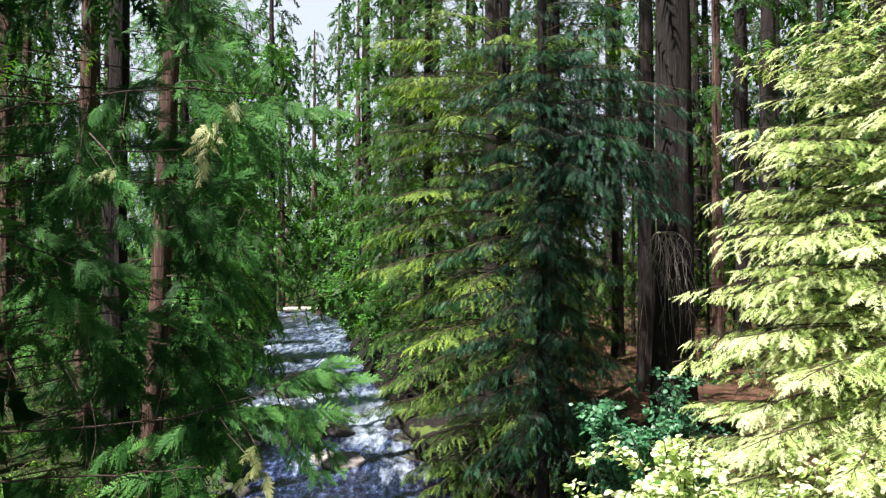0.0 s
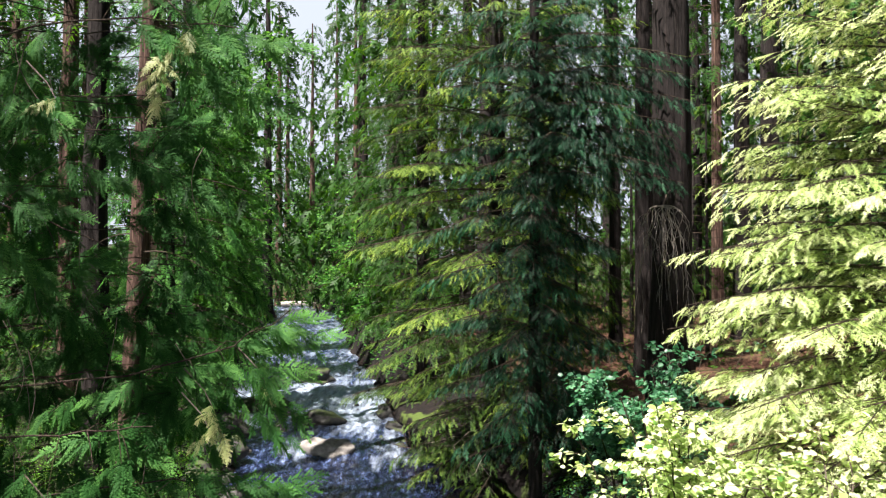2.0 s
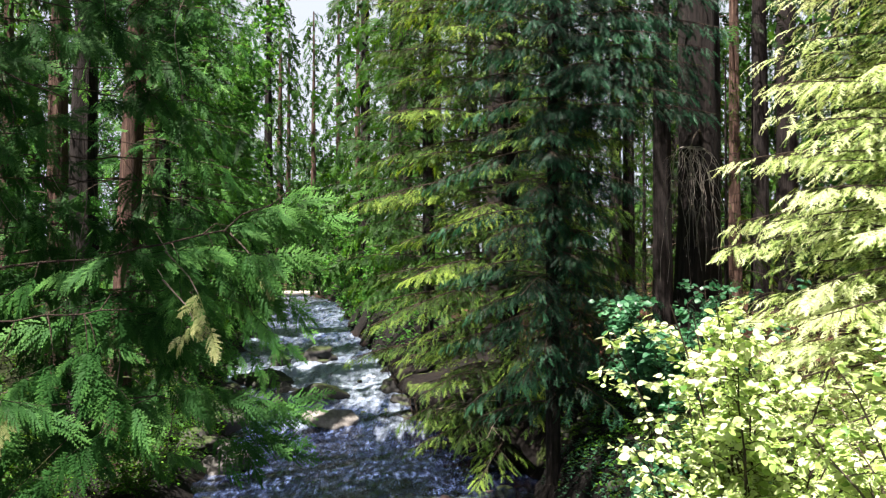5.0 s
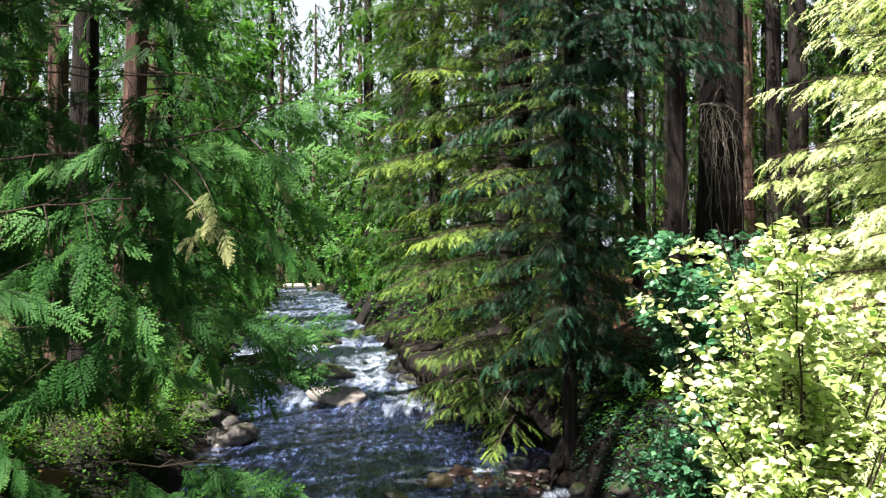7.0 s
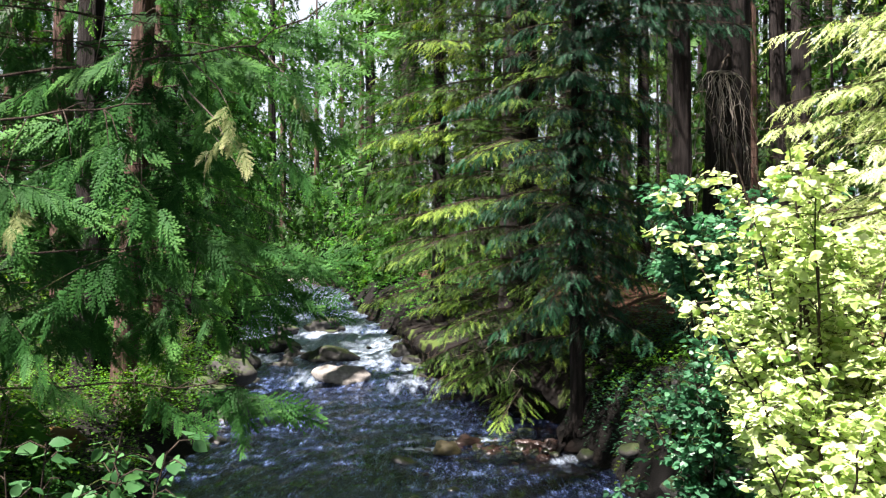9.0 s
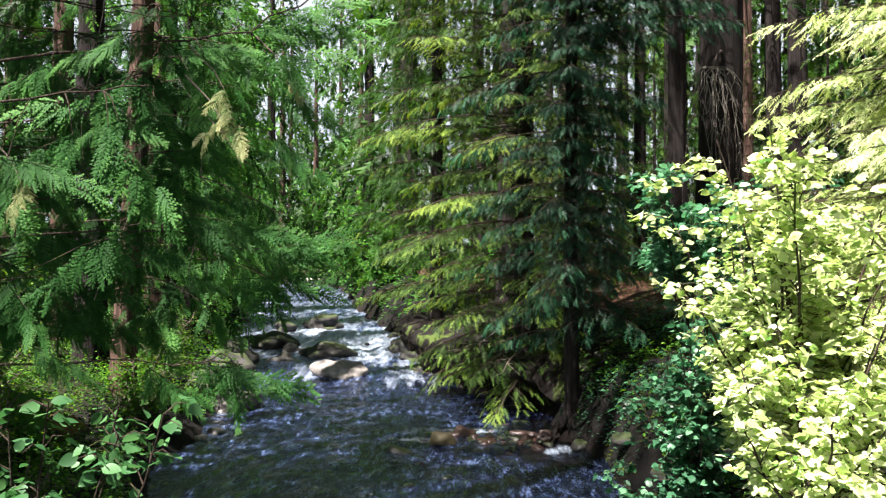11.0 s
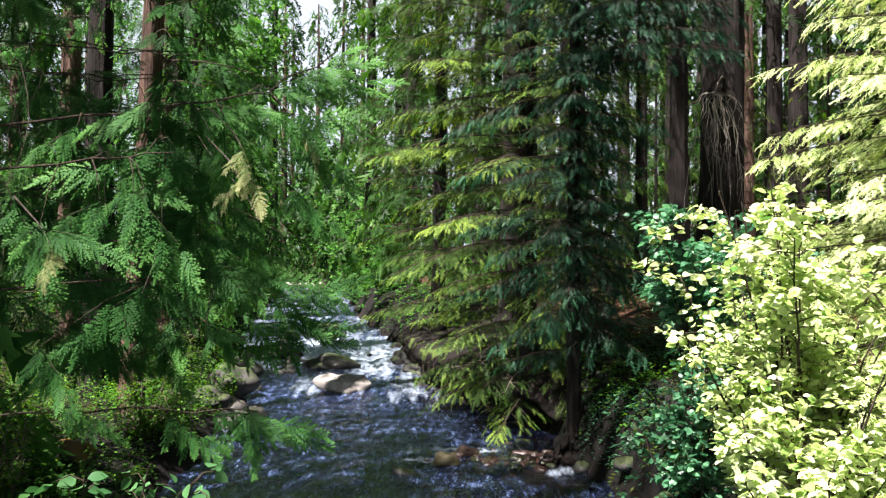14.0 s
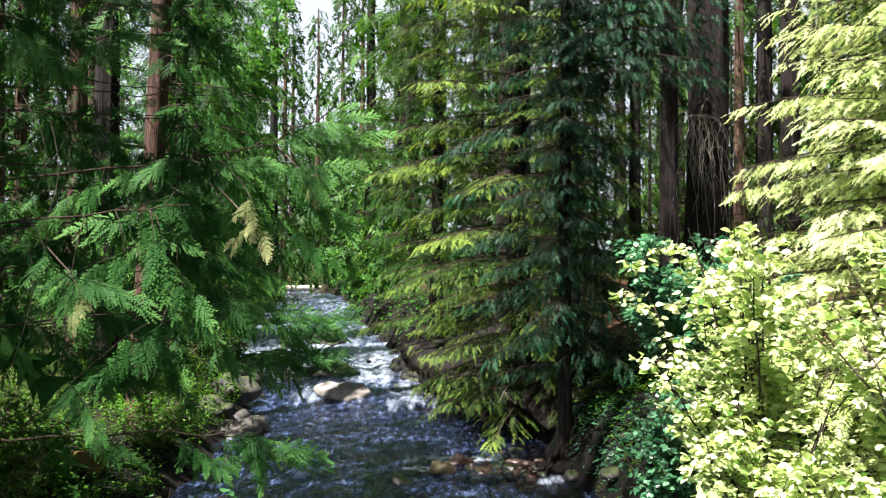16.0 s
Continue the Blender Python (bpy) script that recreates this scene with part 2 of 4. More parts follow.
def smooth(a, b, x):
    t = np.clip((x - a) / float(b - a), 0, 1)
    return t * t * (3 - 2 * t)


def bank_left(y):
    return np.interp(y, [-40, 4, 7.8, 10.5, 13, 17, 21, 27, 33, 71, 95, 140], [-2.4, -1.9, -1.9, -3.5, -4.3, -4.7, -5.2, -7.0, -8.6, -15.2, -26, -52]) + 0.5 * (vnoise(y * 0.6, y * 0, 3) - 0.5)


def bank_right(y):
    return np.interp(y, [-40, 4, 8, 11, 13.6, 14.6, 17, 19.5, 22, 31, 34, 71, 95, 140], [2.0, 1.3, 1.9, 2.3, 2.4, 2.1, 1.75, 0.8, -0.5, -2.2, -3.1, -9.8, -20, -46]) + 0.5 * (vnoise(y * 0.7, y * 0, 9) - 0.5)


def water_z(y):
    return np.interp(y, [-40, 13, 20, 22.5, 27, 31, 45, 80, 140], [-0.5, 0, 0.02, 0.14, 0.2, 0.38, 0.5, 0.8, 1.2])


def ground_z(x, y):
    x, y = np.asarray(x, float), np.asarray(y, float)
    l, r, w = bank_left(y), bank_right(y), water_z(y)
    dl, dr = l - x, x - r
    inside = np.minimum(-dl, -dr)
    bed = w - 0.12 - 0.38 * smooth(0.0, 1.6, inside) + 0.2 * (fbm(x * 1.1, y * 0.9, 3, 5) - 0.5)
    bed = bed + 0.38 * np.exp(-((x - 0.55) / 1.2) ** 2 - ((y - 15.0) / 0.9) ** 2)
    left = np.interp(dl, [0, 0.5, 1.5, 4, 9, 20, 60, 400], [-0.1, 0.3, 0.6, 1.0, 1.7, 4.0, 9, 30])
    right = np.interp(dr, [0, 0.35, 1.0, 3, 6, 25, 70, 400], [-0.1, 0.75, 1.3, 2.05, 2.35, 2.7, 5, 25])
    lump = 0.5 * (fbm(x * 0.5, y * 0.5, 4, 11) - 0.5) + 0.34 * (fbm(x * 2.0, y * 2.0, 3, 17) - 0.5)
    k = np.where(dl > 0, smooth(0, 1.5, dl), smooth(0, 0.5, dr))
    return np.where(inside > 0, bed, np.where(dl > 0, left, right) + w + lump * k)


def mesh_np(name, V, F, mat, tone=None, extra=(), flat=False):
    me = bpy.data.meshes.new(name)
    V, F = np.ascontiguousarray(V, np.float32), np.ascontiguousarray(F, np.int32)
    me.vertices.add(len(V))
    me.vertices.foreach_set("co", V.ravel())
    me.loops.add(F.size)
    me.loops.foreach_set("vertex_index", F.ravel())
    me.polygons.add(len(F))
    me.polygons.foreach_set("loop_start", np.arange(0, F.size, F.shape[1], dtype=np.int32))
    me.update(calc_edges=True)
    if not flat:
        me.polygons.foreach_set("use_smooth", np.ones(len(F), bool))
    for key, val in (("tone", tone), *extra):
        if val is not None:
            at = me.attributes.new(key, 'FLOAT', 'POINT')
            at.data.foreach_set("value", np.ascontiguousarray(val, np.float32))
    me.materials.append(mat)
    return me


def part(name, me, parent=None, label=""):
    ob = new(name, me)
    if parent is not None:
        ob.parent = parent
    if label:
        ob["label"] = label
    return ob


def thing(name, label, category, group="", kind="", at=(0, 0, 0)):
    ob = new(name)
    ob.location = at
    ob.empty_display_size = 0.2
    return tagged(ob, label, category, group, kind)


def joined(pieces):
    """Several (verts, faces[, tone]) as one."""
    V, F, T, n = [], [], [], 0
    for p in pieces:
        V.append(p[0])
        F.append(p[1] + n)
        T.append(p[2] if len(p) > 2 else np.zeros(len(p[0])))
        n += len(p[0])
    return np.concatenate(V), np.concatenate(F), np.concatenate(T)


def tube(pts, radii, sides=5, ridge=0.0, seed=0):
    """A tapered tube along points; ridge roughens it like furrowed bark."""
    P, R = np.asarray(pts, float), np.asarray(radii, float)
    d = np.gradient(P, axis=0)
    d /= np.linalg.norm(d, axis=1)[:, None] + 1e-9
    ref = np.where(np.abs(d[:, 2:3]) > 0.8, [[1.0, 0, 0]], [[0, 0, 1.0]])
    u = np.cross(d, ref)
    u /= np.linalg.norm(u, axis=1)[:, None] + 1e-9
    v = np.cross(d, u)
    a = np.linspace(0, 2 * np.pi, sides, endpoint=False)
    rr = R[:, None] * np.ones(sides)[None]
    if ridge:
        s = np.arange(len(P))[:, None] * 0.35
        w = 2 * np.pi - a
        edge = np.clip(w / 0.6, 0, 1)[None]
        rr = rr * (1 + edge * ridge * (vnoise(a[None] * 4.3 + 0 * s, s * 0.5 + 0 * a[None], seed) - 0.5) * 1.4 + edge * ridge * 1.1 * (vnoise(a[None] * 8.1 + 0 * s, s * 0.7 + 0 * a[None], seed + 4) - 0.5) * 2)
    V = P[:, None] + rr[..., None] * (np.cos(a)[None, :, None] * u[:, None] + np.sin(a)[None, :, None] * v[:, None])
    m = len(P)
    i, j = np.meshgrid(np.arange(m - 1), np.arange(sides), indexing="ij")
    p, q = i * sides + j, i * sides + (j + 1) % sides
    F = np.concatenate([np.stack([p, q, q + sides], -1).reshape(-1, 3), np.stack([p, q + sides, p + sides], -1).reshape(-1, 3)])
    return V.reshape(-1, 3), F


def spray_needles(pairs=7, width=0.09, reach=0.42, droop=0.15, angle=52, seed=0):
    """A flat spray along +Y, one long, of slim needled twigs of uneven length."""
    V, F = [], []
    g = random.Random(seed)
    sway = g.uniform(-0.15, 0.15)

    def bend(px, py, drop=0.0):
        return (px + sway * py * py, py, -droop * py ** 2 - drop)

    for i in range(pairs):
        s = (i + 0.4) / pairs
        full = reach * (0.35 + 0.65 * math.sin(min(1.0, s * 1.7 + 0.25) * math.pi / 2)) * (1.0 - 0.72 * s)
        for side in (-1, 1):
            b = len(V)
            ln = full * g.uniform(0.5, 1.2)
            ang = radians(angle + g.uniform(-16, 16))
            y0 = s + (0.03 if side > 0 else 0) + g.uniform(-0.03, 0.03)
            V += [bend(0, y0 - width / 2), bend(0, y0 + width / 2), bend(side * ln * math.sin(ang), y0 + ln * math.cos(ang), 0.10 * ln + g.uniform(-0.04, 0.04))]
            F.append((b, b + 1, b + 2) if side < 0 else (b, b + 2, b + 1))
    b = len(V)
    V += [bend(-width * 0.5, 0.7), bend(width * 0.5, 0.7), bend(0, 1.0)]
    F.append((b, b + 1, b + 2))
    return np.array(V), np.array(F)


def spray_drape(count=22, teeth=0.045, seed=0):
    """A cedar branchlet along +Y, one long: long feathered fingers hang on its +X side, short ones stand on the other.
    Gives verts, faces and how bright each vert's leaf is."""
    V, F, T = [], [], []
    g = random.Random(seed)
    arch = g.uniform(0.14, 0.30)

    def rib(t):
        return arch * t * t, t, -0.10 * t * t

    for side in (1, -1):
        for i in range(count):
            t = 0.03 + 0.95 * (i + g.uniform(-0.25, 0.25)) / count
            bx, by, bz = rib(max(0.0, t))
            body = math.sin(min(1.0, t * 1.6 + 0.3) * math.pi / 2) * (1 - 0.72 * t ** 1.6)
            ln = (0.50 if side > 0 else 0.26) * body * g.uniform(0.5, 1.18)
            ang = radians((66 - 34 * t if side > 0 else 48 - 18 * t) + g.uniform(-7, 7))
            lift = g.uniform(-0.3, 0.2)
            k = max(2, round(ln / teeth))
            curl = 0.25 if side > 0 else -0.1
            for j in range(k):
                q = (j + 0.5) / k
                a = ang - curl * q
                dx, dy = side * math.sin(a), math.cos(a)
                cx, cy, cz = bx + dx * ln * q, by + dy * ln * q, bz + (lift - 0.25 * q) * ln * q
                h = 0.62 * ln / k
                V += [(cx - dx * h, cy - dy * h, cz), (cx + dx * h * 0.9, cy + dy * h * 0.9, cz), (0, 0, 0), (0, 0, 0)]
                w = 0.54 / count * (1.15 - 0.6 * q) * (1.0 if ln > 0.12 else 0.7)
                for m, sgn in ((-2, 1), (-1, -1)):
                    V[m] = (cx + dx * h * 1.5 - sgn * dy * w * side, cy + dy * h * 1.5 + sgn * dx * w * side, cz - 0.012 + g.uniform(-0.01, 0.01))
                b = len(V) - 4
                F += [(b, b + 1, b + 2), (b, b + 3, b + 1)]
                # brighter towards the tips and on the upper side
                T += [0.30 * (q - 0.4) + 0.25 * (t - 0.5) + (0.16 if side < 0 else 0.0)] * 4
    return np.array(V), np.array(F), np.array(T)


def leaf_shape(fold=0.18, curl=0.15, segs=3):
    """A broad oval leaf along +Y, folded at its midrib."""
    ys = np.linspace(0, 1, segs + 2)
    half = 0.36 * np.sin(np.pi * ys ** 0.8) ** 0.8
    V, F = [], []
    for y, h in zip(ys, half):
        V += [(-h, y, fold * h - curl * y * y), (0, y, -curl * y * y), (h, y, fold * h - curl * y * y)]
    for i in range(segs + 1):
        a = 3 * i
        F += [(a, a + 1, a + 4), (a, a + 4, a + 3), (a + 1, a + 2, a + 5), (a + 1, a + 5, a + 4)]
    return np.array(V), np.array(F)


def unit(v):
    return v / (np.linalg.norm(v, axis=-1, keepdims=True) + 1e-9)


def planted(template, at, along, up, size, tone):
    """Copies of a template (verts, faces) with +Y along a way and +Z near up; joined as (verts, faces, tone)."""
    TV, TF = template[:2]
    y = unit(np.asarray(along, float))
    x = unit(np.cross(y, np.asarray(up, float)))
    z = np.cross(x, y)
    R = np.stack([x, y, z], -1) * np.asarray(size, float)[:, None, None]
    V = np.einsum("kij,nj->kni", R, TV) + np.asarray(at)[:, None]
    k, n = len(V), len(TV)
    F = TF[None] + (np.arange(k) * n)[:, None, None]
    T = np.repeat(tone, n)
    if len(template) > 2:
        T = np.clip(T + np.tile(template[2], k), 0.0, 1.0)
    return V.reshape(-1, 3), F.reshape(-1, 3), T


NEEDLE = [spray_needles(8, 0.075, 0.42, d, 52, i) for i, d in enumerate((0.05, 0.2, 0.4, 0.15, 0.3))]
BROOM = [spray_needles(5, 0.2, 0.6, d, 50, 20 + i) for i, d in enumerate((0.1, 0.35, 0.6))]
DRAPES = [spray_drape(13, 0.065, i) for i in range(8)]
DRAPES_LITE = [spray_drape(11, 0.08, 40 + i) for i in range(6)]
LEAF = leaf_shape(segs=2)
ROUNDLEAF = leaf_shape(segs=4)
FINELEAF = leaf_shape(segs=3)
LEAFLET = (np.array([(-0.3, 0.45, 0.03), (0, 0, 0), (0.3, 0.5, 0.03), (0, 1.0, -0.12)]), np.array([(0, 1, 3), (1, 2, 3)]))


def bough(base, az, length, rise, sag, r0, frond, spread, gap, templates, tilt=0.25, bare=0.15, tone0=0.35, flop=0.35, hang=0.0, twigs=True, gain=0.5, facing=(0.0, 0.0)):
    """One limb with its foliage: side twigs carry sprays. flop: how unevenly the sprays lie; hang: how far they hang down.
    Gives (wood, foliage), each (verts, faces, tone)."""
    m = 9
    s = np.linspace(0, 1, m)
    a = az + np.cumsum(rng.normal(0, 0.04, m))
    step = length / (m - 1)
    P = np.zeros((m, 3))
    P[1:, 0] = np.cumsum(np.cos(a[1:]) * step)
    P[1:, 1] = np.cumsum(np.sin(a[1:]) * step)
    P[:, 2] = length * (rise * s - sag * s ** 2 + 0.10 * sag * s ** 4)
    P += base
    wood = [tube(P, r0 * (1 - 0.9 * s) + 0.003, 5 if twigs else 3)]
    n = max(4, int(length / gap))
    ts = np.sort(bare + (1 - bare) * rng.uniform(0, 1.0, n) ** 0.8)
    pos = np.stack([np.interp(ts, s, P[:, i]) for i in range(3)], -1)
    tan = unit(np.stack([np.interp(ts, s, np.gradient(P[:, i])) for i in range(3)], -1))
    side = np.where(np.arange(n) % 2 == 0, 1.0, -1.0)
    ang = side * radians(60) * (1 - 0.8 * ts ** 3) + rng.normal(0, 0.18, n)
    c, sn = np.cos(ang), np.sin(ang)
    tw = unit(np.stack([tan[:, 0] * c - tan[:, 1] * sn, tan[:, 0] * sn + tan[:, 1] * c, tan[:, 2] - 0.1 - rng.uniform(0, 0.2, n)], -1))
    tl = (spread * length * (1.05 - ts) * smooth(bare - 0.15, bare + 0.25, ts) + frond * 0.6) * rng.uniform(0.55, 1.15, n)
    k = np.maximum(1, (tl / (frond * gain)).astype(int))
    idx = np.repeat(np.arange(n), k)
    q = np.clip((np.concatenate([np.arange(v) for v in k]) + rng.uniform(0.1, 0.9, len(idx))) / k[idx], 0, 1)
    A = pos[idx] + tw[idx] * (q * tl[idx])[:, None]
    A[:, 2] -= tilt * 0.5 * tl[idx] * q ** 2
    an = np.where(rng.random(len(idx)) < 0.5, 1.0, -1.0) * 0.75 * (1 - q) + rng.normal(0, 0.25, len(idx))
    cc, ss = np.cos(an), np.sin(an)
    W = np.stack([tw[idx, 0] * cc - tw[idx, 1] * ss, tw[idx, 0] * ss + tw[idx, 1] * cc, tw[idx, 2] - tilt * (1 + q) - hang * rng.uniform(0.3, 1.3, len(idx)) + rng.normal(0, 0.14, len(idx))], -1)
    S = frond * rng.uniform(0.65, 1.25, len(idx))
    # crown shade put into the tone: inner sprays darker, outer tips brighter
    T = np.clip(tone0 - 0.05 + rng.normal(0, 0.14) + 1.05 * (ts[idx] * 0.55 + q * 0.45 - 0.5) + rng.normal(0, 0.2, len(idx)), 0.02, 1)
    if twigs:
        for i in range(n):
            if tl[i] > frond * 1.2:
                wood.append(tube(np.stack([pos[i], pos[i] + tw[i] * tl[i] * 0.9 + [0, 0, -tilt * 0.4 * tl[i]]]), (0.006, 0.002), 3))
    up = np.stack([rng.normal(facing[0], flop, len(A)), rng.normal(facing[1], flop, len(A)), np.ones(len(A))], -1)
    which = rng.integers(0, len(templates), len(A))
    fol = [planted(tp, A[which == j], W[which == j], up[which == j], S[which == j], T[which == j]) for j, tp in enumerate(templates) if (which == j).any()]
    return joined(wood), joined(fol)


def trunk_mesh(name, mat, height, r, lean=(0, 0), sides=26, flare=0.5, ridge=0.1, seed=0, segs=46):
    sides, segs = (72, 90) if r > 0.45 else (36, 60) if r > 0.22 else (sides, segs)
    s = np.linspace(0, 1, segs) ** 1.3
    z = s * height
    P = np.stack([lean[0] * z + 0.05 * r * np.sin(z * 0.7 + seed), lean[1] * z + 0.05 * r * np.cos(z * 0.5 + seed), z - 0.35], -1)
    R = r * (1 - 0.85 * s) + 0.01 + flare * r * np.exp(-z / (1.6 * r + 0.1))
    V, F = tube(P, R, sides, ridge, seed)
    return mesh_np(name, V, F, mat)


def conifer(name, label, x, y, height, radius, first, mats, reach, count, frond, spread, gap, templates, lean=(0, 0), rise=0.1, sag=0.35, tilt=0.25,
            face=None, split=True, tone0=0.35, group="", z0=None, ridge=0.1, low=None, tips=(), profile=0.88, wood=0.005, start=1.0, ragged=(0.7, 1.12), **more):
    """A conifer: furrowed trunk, boughs from the height `first` up. face: (azimuth, width) limits the boughs to one side;
    low: (height, share) puts that share of the boughs below that height; tips: places that single boughs reach."""
    z = float(ground_z(x, y)) if z0 is None else z0
    tree = thing(name, label, "tree", group, at=(x, y, z))
    part("trunk", trunk_mesh("trunk", mats[0], height, radius, lean, seed=int(abs(x * 7 + y * 3)), ridge=ridge), tree)
    woods, fols = [], []
    az = rng.uniform(0, 6.28)
    plan = []
    for i in range(count):
        u = (i + rng.uniform(0, 0.9)) / count
        if low is None:
            h = first + (height - first) * u
        elif u < low[1]:
            h = first + (low[0] - first) * u / low[1]
        else:
            h = low[0] + (height - low[0]) * (u - low[1]) / (1 - low[1])
        az += 2.4 + rng.normal(0, 0.25)
        a = az if face is None else face[0] + (((az / 6.2832) % 1.0) - 0.5) * face[1]
        frac = (h - first) / max(0.1, height - first)
        ln = reach * (1 - profile * frac ** 1.1) * rng.uniform(*ragged)
        if low is not None:
            ln *= min(1.0, start + 0.16 * (h - first))
        plan.append((h, a, ln, rise + 0.3 * frac + rng.normal(0, 0.07), sag))
    for tx, ty, tz in tips:
        ln = math.hypot(tx - x, ty - y)
        h = tz - z + ln * 0.12 + 0.35
        plan.append((h, math.atan2(ty - y, tx - x), ln, (tz - z - h + 0.35) / ln + 0.9 * sag, sag))
    for h, a, ln, ri, sg in plan:
        base = np.array([lean[0] * h, lean[1] * h, h - 0.35])
        w, f = bough(base, a, ln, ri, sg, 0.006 + wood * ln, frond, spread, gap, templates, tilt, tone0=tone0, **more)
        if split:
            b = part("branch", mesh_np("branch", w[0], w[1], mats[1]), tree)
            part("foliage", mesh_np("foliage", f[0], f[1], mats[2], f[2], flat=True), b)
        else:
            woods.append(w)
            fols.append(f)
    if not split and woods:
        w, f = joined(woods), joined(fols)
        tagged(part("limb_wood", mesh_np("limb_wood", w[0], w[1], mats[1]), tree), kind="stuff")
        tagged(part("crown", mesh_np("crown", f[0], f[1], mats[2], f[2], flat=True), tree), kind="stuff")
    return tree


# ---- ground and water ----
def sheet(xs, ys):
    X, Y = np.meshgrid(xs, ys)
    i, j = np.meshgrid(np.arange(len(ys) - 1), np.arange(len(xs) - 1), indexing="ij")
    p = (i * len(xs) + j).ravel()
    n = len(xs)
    return X.ravel(), Y.ravel(), np.stack([p, p + 1, p + n + 1, p + n], -1)


gx = np.unique(np.concatenate([np.linspace(-1500, -60, 14), np.linspace(-60, -14, 40), np.arange(-14, 10, 0.28), np.linspace(10, 60, 60), np.linspace(60, 1500, 14)]))
gy = np.unique(np.concatenate([np.linspace(-1500, -40, 14), np.linspace(-40, 4, 30), np.arange(4, 34, 0.3), np.linspace(34, 100, 80), np.linspace(100, 1500, 20)]))
X, Y, F = sheet(gx, gy)
inside = np.minimum(X - bank_left(Y), bank_right(Y) - X)
# both bank strips darkened for shade; the right one also gets dark moss
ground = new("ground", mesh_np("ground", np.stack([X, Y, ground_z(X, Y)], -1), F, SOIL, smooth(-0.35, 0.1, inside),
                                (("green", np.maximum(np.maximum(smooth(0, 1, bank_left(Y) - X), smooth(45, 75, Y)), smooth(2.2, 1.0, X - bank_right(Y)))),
                                 ("shadowed", np.maximum(smooth(3.6, 2.2, X - bank_right(Y)) * smooth(-0.9, 0.0, X - bank_right(Y)),
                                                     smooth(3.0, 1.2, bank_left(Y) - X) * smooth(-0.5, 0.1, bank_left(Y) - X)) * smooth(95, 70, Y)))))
tagged(ground, "forest floor of brown needles, moss and a gravel stream bed", "ground", kind="structure")

wy = np.unique(np.concatenate([np.linspace(-40, 8, 40), np.arange(8, 36, 0.115), np.linspace(36, 130, 260)]))
wu = np.linspace(0, 1, 76)
U, WY = np.meshgrid(wu, wy)
WX = bank_left(WY) - 0.5 + (bank_right(WY) - bank_left(WY) + 1.0) * U


def foam_at(x, y):
    def blob(cx, cy, rx, ry):
        return np.exp(-((x - cx) / rx) ** 2 - ((y - cy) / ry) ** 2)
    f = 0.13 + 0.42 * smooth(22.0, 25, y) * (0.5 + 0.5 * fbm(x * 0.8, y * 0.25, 3, 40))
    f = f + 0.38 * blob(-1.2, 21.6, 1.2, 2.2) + 0.45 * blob(-2.6, 27.5, 1.1, 3.0) + 0.3 * blob(-5.6, 30, 2.0, 3.2)
    f = f + 0.5 * blob(-3.9, 22.0, 0.6, 1.2) + 0.5 * blob(-0.1, 15.6, 1.1, 0.25) + 0.45 * blob(-0.7, 14.9, 0.5, 0.2) + 0.4 * blob(1.7, 14.2, 0.9, 0.3)
    return np.clip(f, 0, 1)


foam = foam_at(WX, WY)
wave = 0.09 * (fbm(WX * 2.3, WY * 1.1, 3, 60) - 0.5) + 0.045 * (fbm(WX * 7, WY * 3.2, 2, 66) - 0.5)
WZ = water_z(WY) + wave * (1 + 2.2 * foam)
i, j = np.meshgrid(np.arange(len(wy) - 1), np.arange(len(wu) - 1), indexing="ij")
p = (i * len(wu) + j).ravel()
F = np.stack([p, p + 1, p + len(wu) + 1, p + len(wu)], -1)
# glints thinned by the right bank for its dark reflection, and over the gravel
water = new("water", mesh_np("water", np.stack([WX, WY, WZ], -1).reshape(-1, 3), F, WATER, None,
                              (("foam", foam.ravel()), ("ripple_mix", np.clip((0.74 + 0.2 * smooth(20, 26, WY) - 0.6 * smooth(2.0, 0.3, bank_right(WY) - WX) * smooth(12.5, 14.5, WY) * smooth(25, 21, WY) - 0.35 * np.exp(-((WX - 0.9) / 1.7) ** 2 - ((WY - 14.6) / 1.5) ** 2)), 0.05, 1.0).ravel()))))
tagged(water, "clear shallow stream with ripples and white riffles", "stream", kind="structure")


# ---- rocks ----
def rock_mesh(name, mat, size, seed, rough=0.3, sub=4):
    sub = 3 if max(size) < 0.32 else sub
    bm = bmesh.new()
    bmesh.ops.create_icosphere(bm, subdivisions=sub, radius=1.0)
    off = Vector((seed * 3.7, seed * 1.3, seed * 7.1))
    for v in bm.verts:
        d = v.co.normalized()
        k = 1 + rough * noise.noise(d * 1.1 + off) * 2 + rough * 0.5 * noise.noise(d * 2.7 + off) + rough * 0.12 * noise.noise(d * 8 + off)
        v.co = Vector((d.x * size[0] * k, d.y * size[1] * k, d.z * size[2] * k))
    me = bpy.data.meshes.new(name)
    bm.to_mesh(me)
    bm.free()
    me.polygons.foreach_set("use_smooth", np.ones(len(me.polygons), bool))
    me.materials.append(mat)
    return me


def rock(x, y, z, size, mat, seed, label, turn=0.0, category="rock", group="rocks in the stream"):
    ob = new("rock", rock_mesh("rock", mat, size, seed))
    ob.location = (x, y, z)
    ob.rotation_euler = (0, 0, turn)
    return tagged(ob, label, category, group)


rock(-2.95, 21.7, 0.12, (0.62, 0.46, 0.36), PALEROCK, 1, "pale grey rounded boulder in the stream")
rock(-3.75, 25.3, 0.2, (0.75, 0.5, 0.36), DARKROCK, 2, "dark wet mossy boulder behind a pale one")
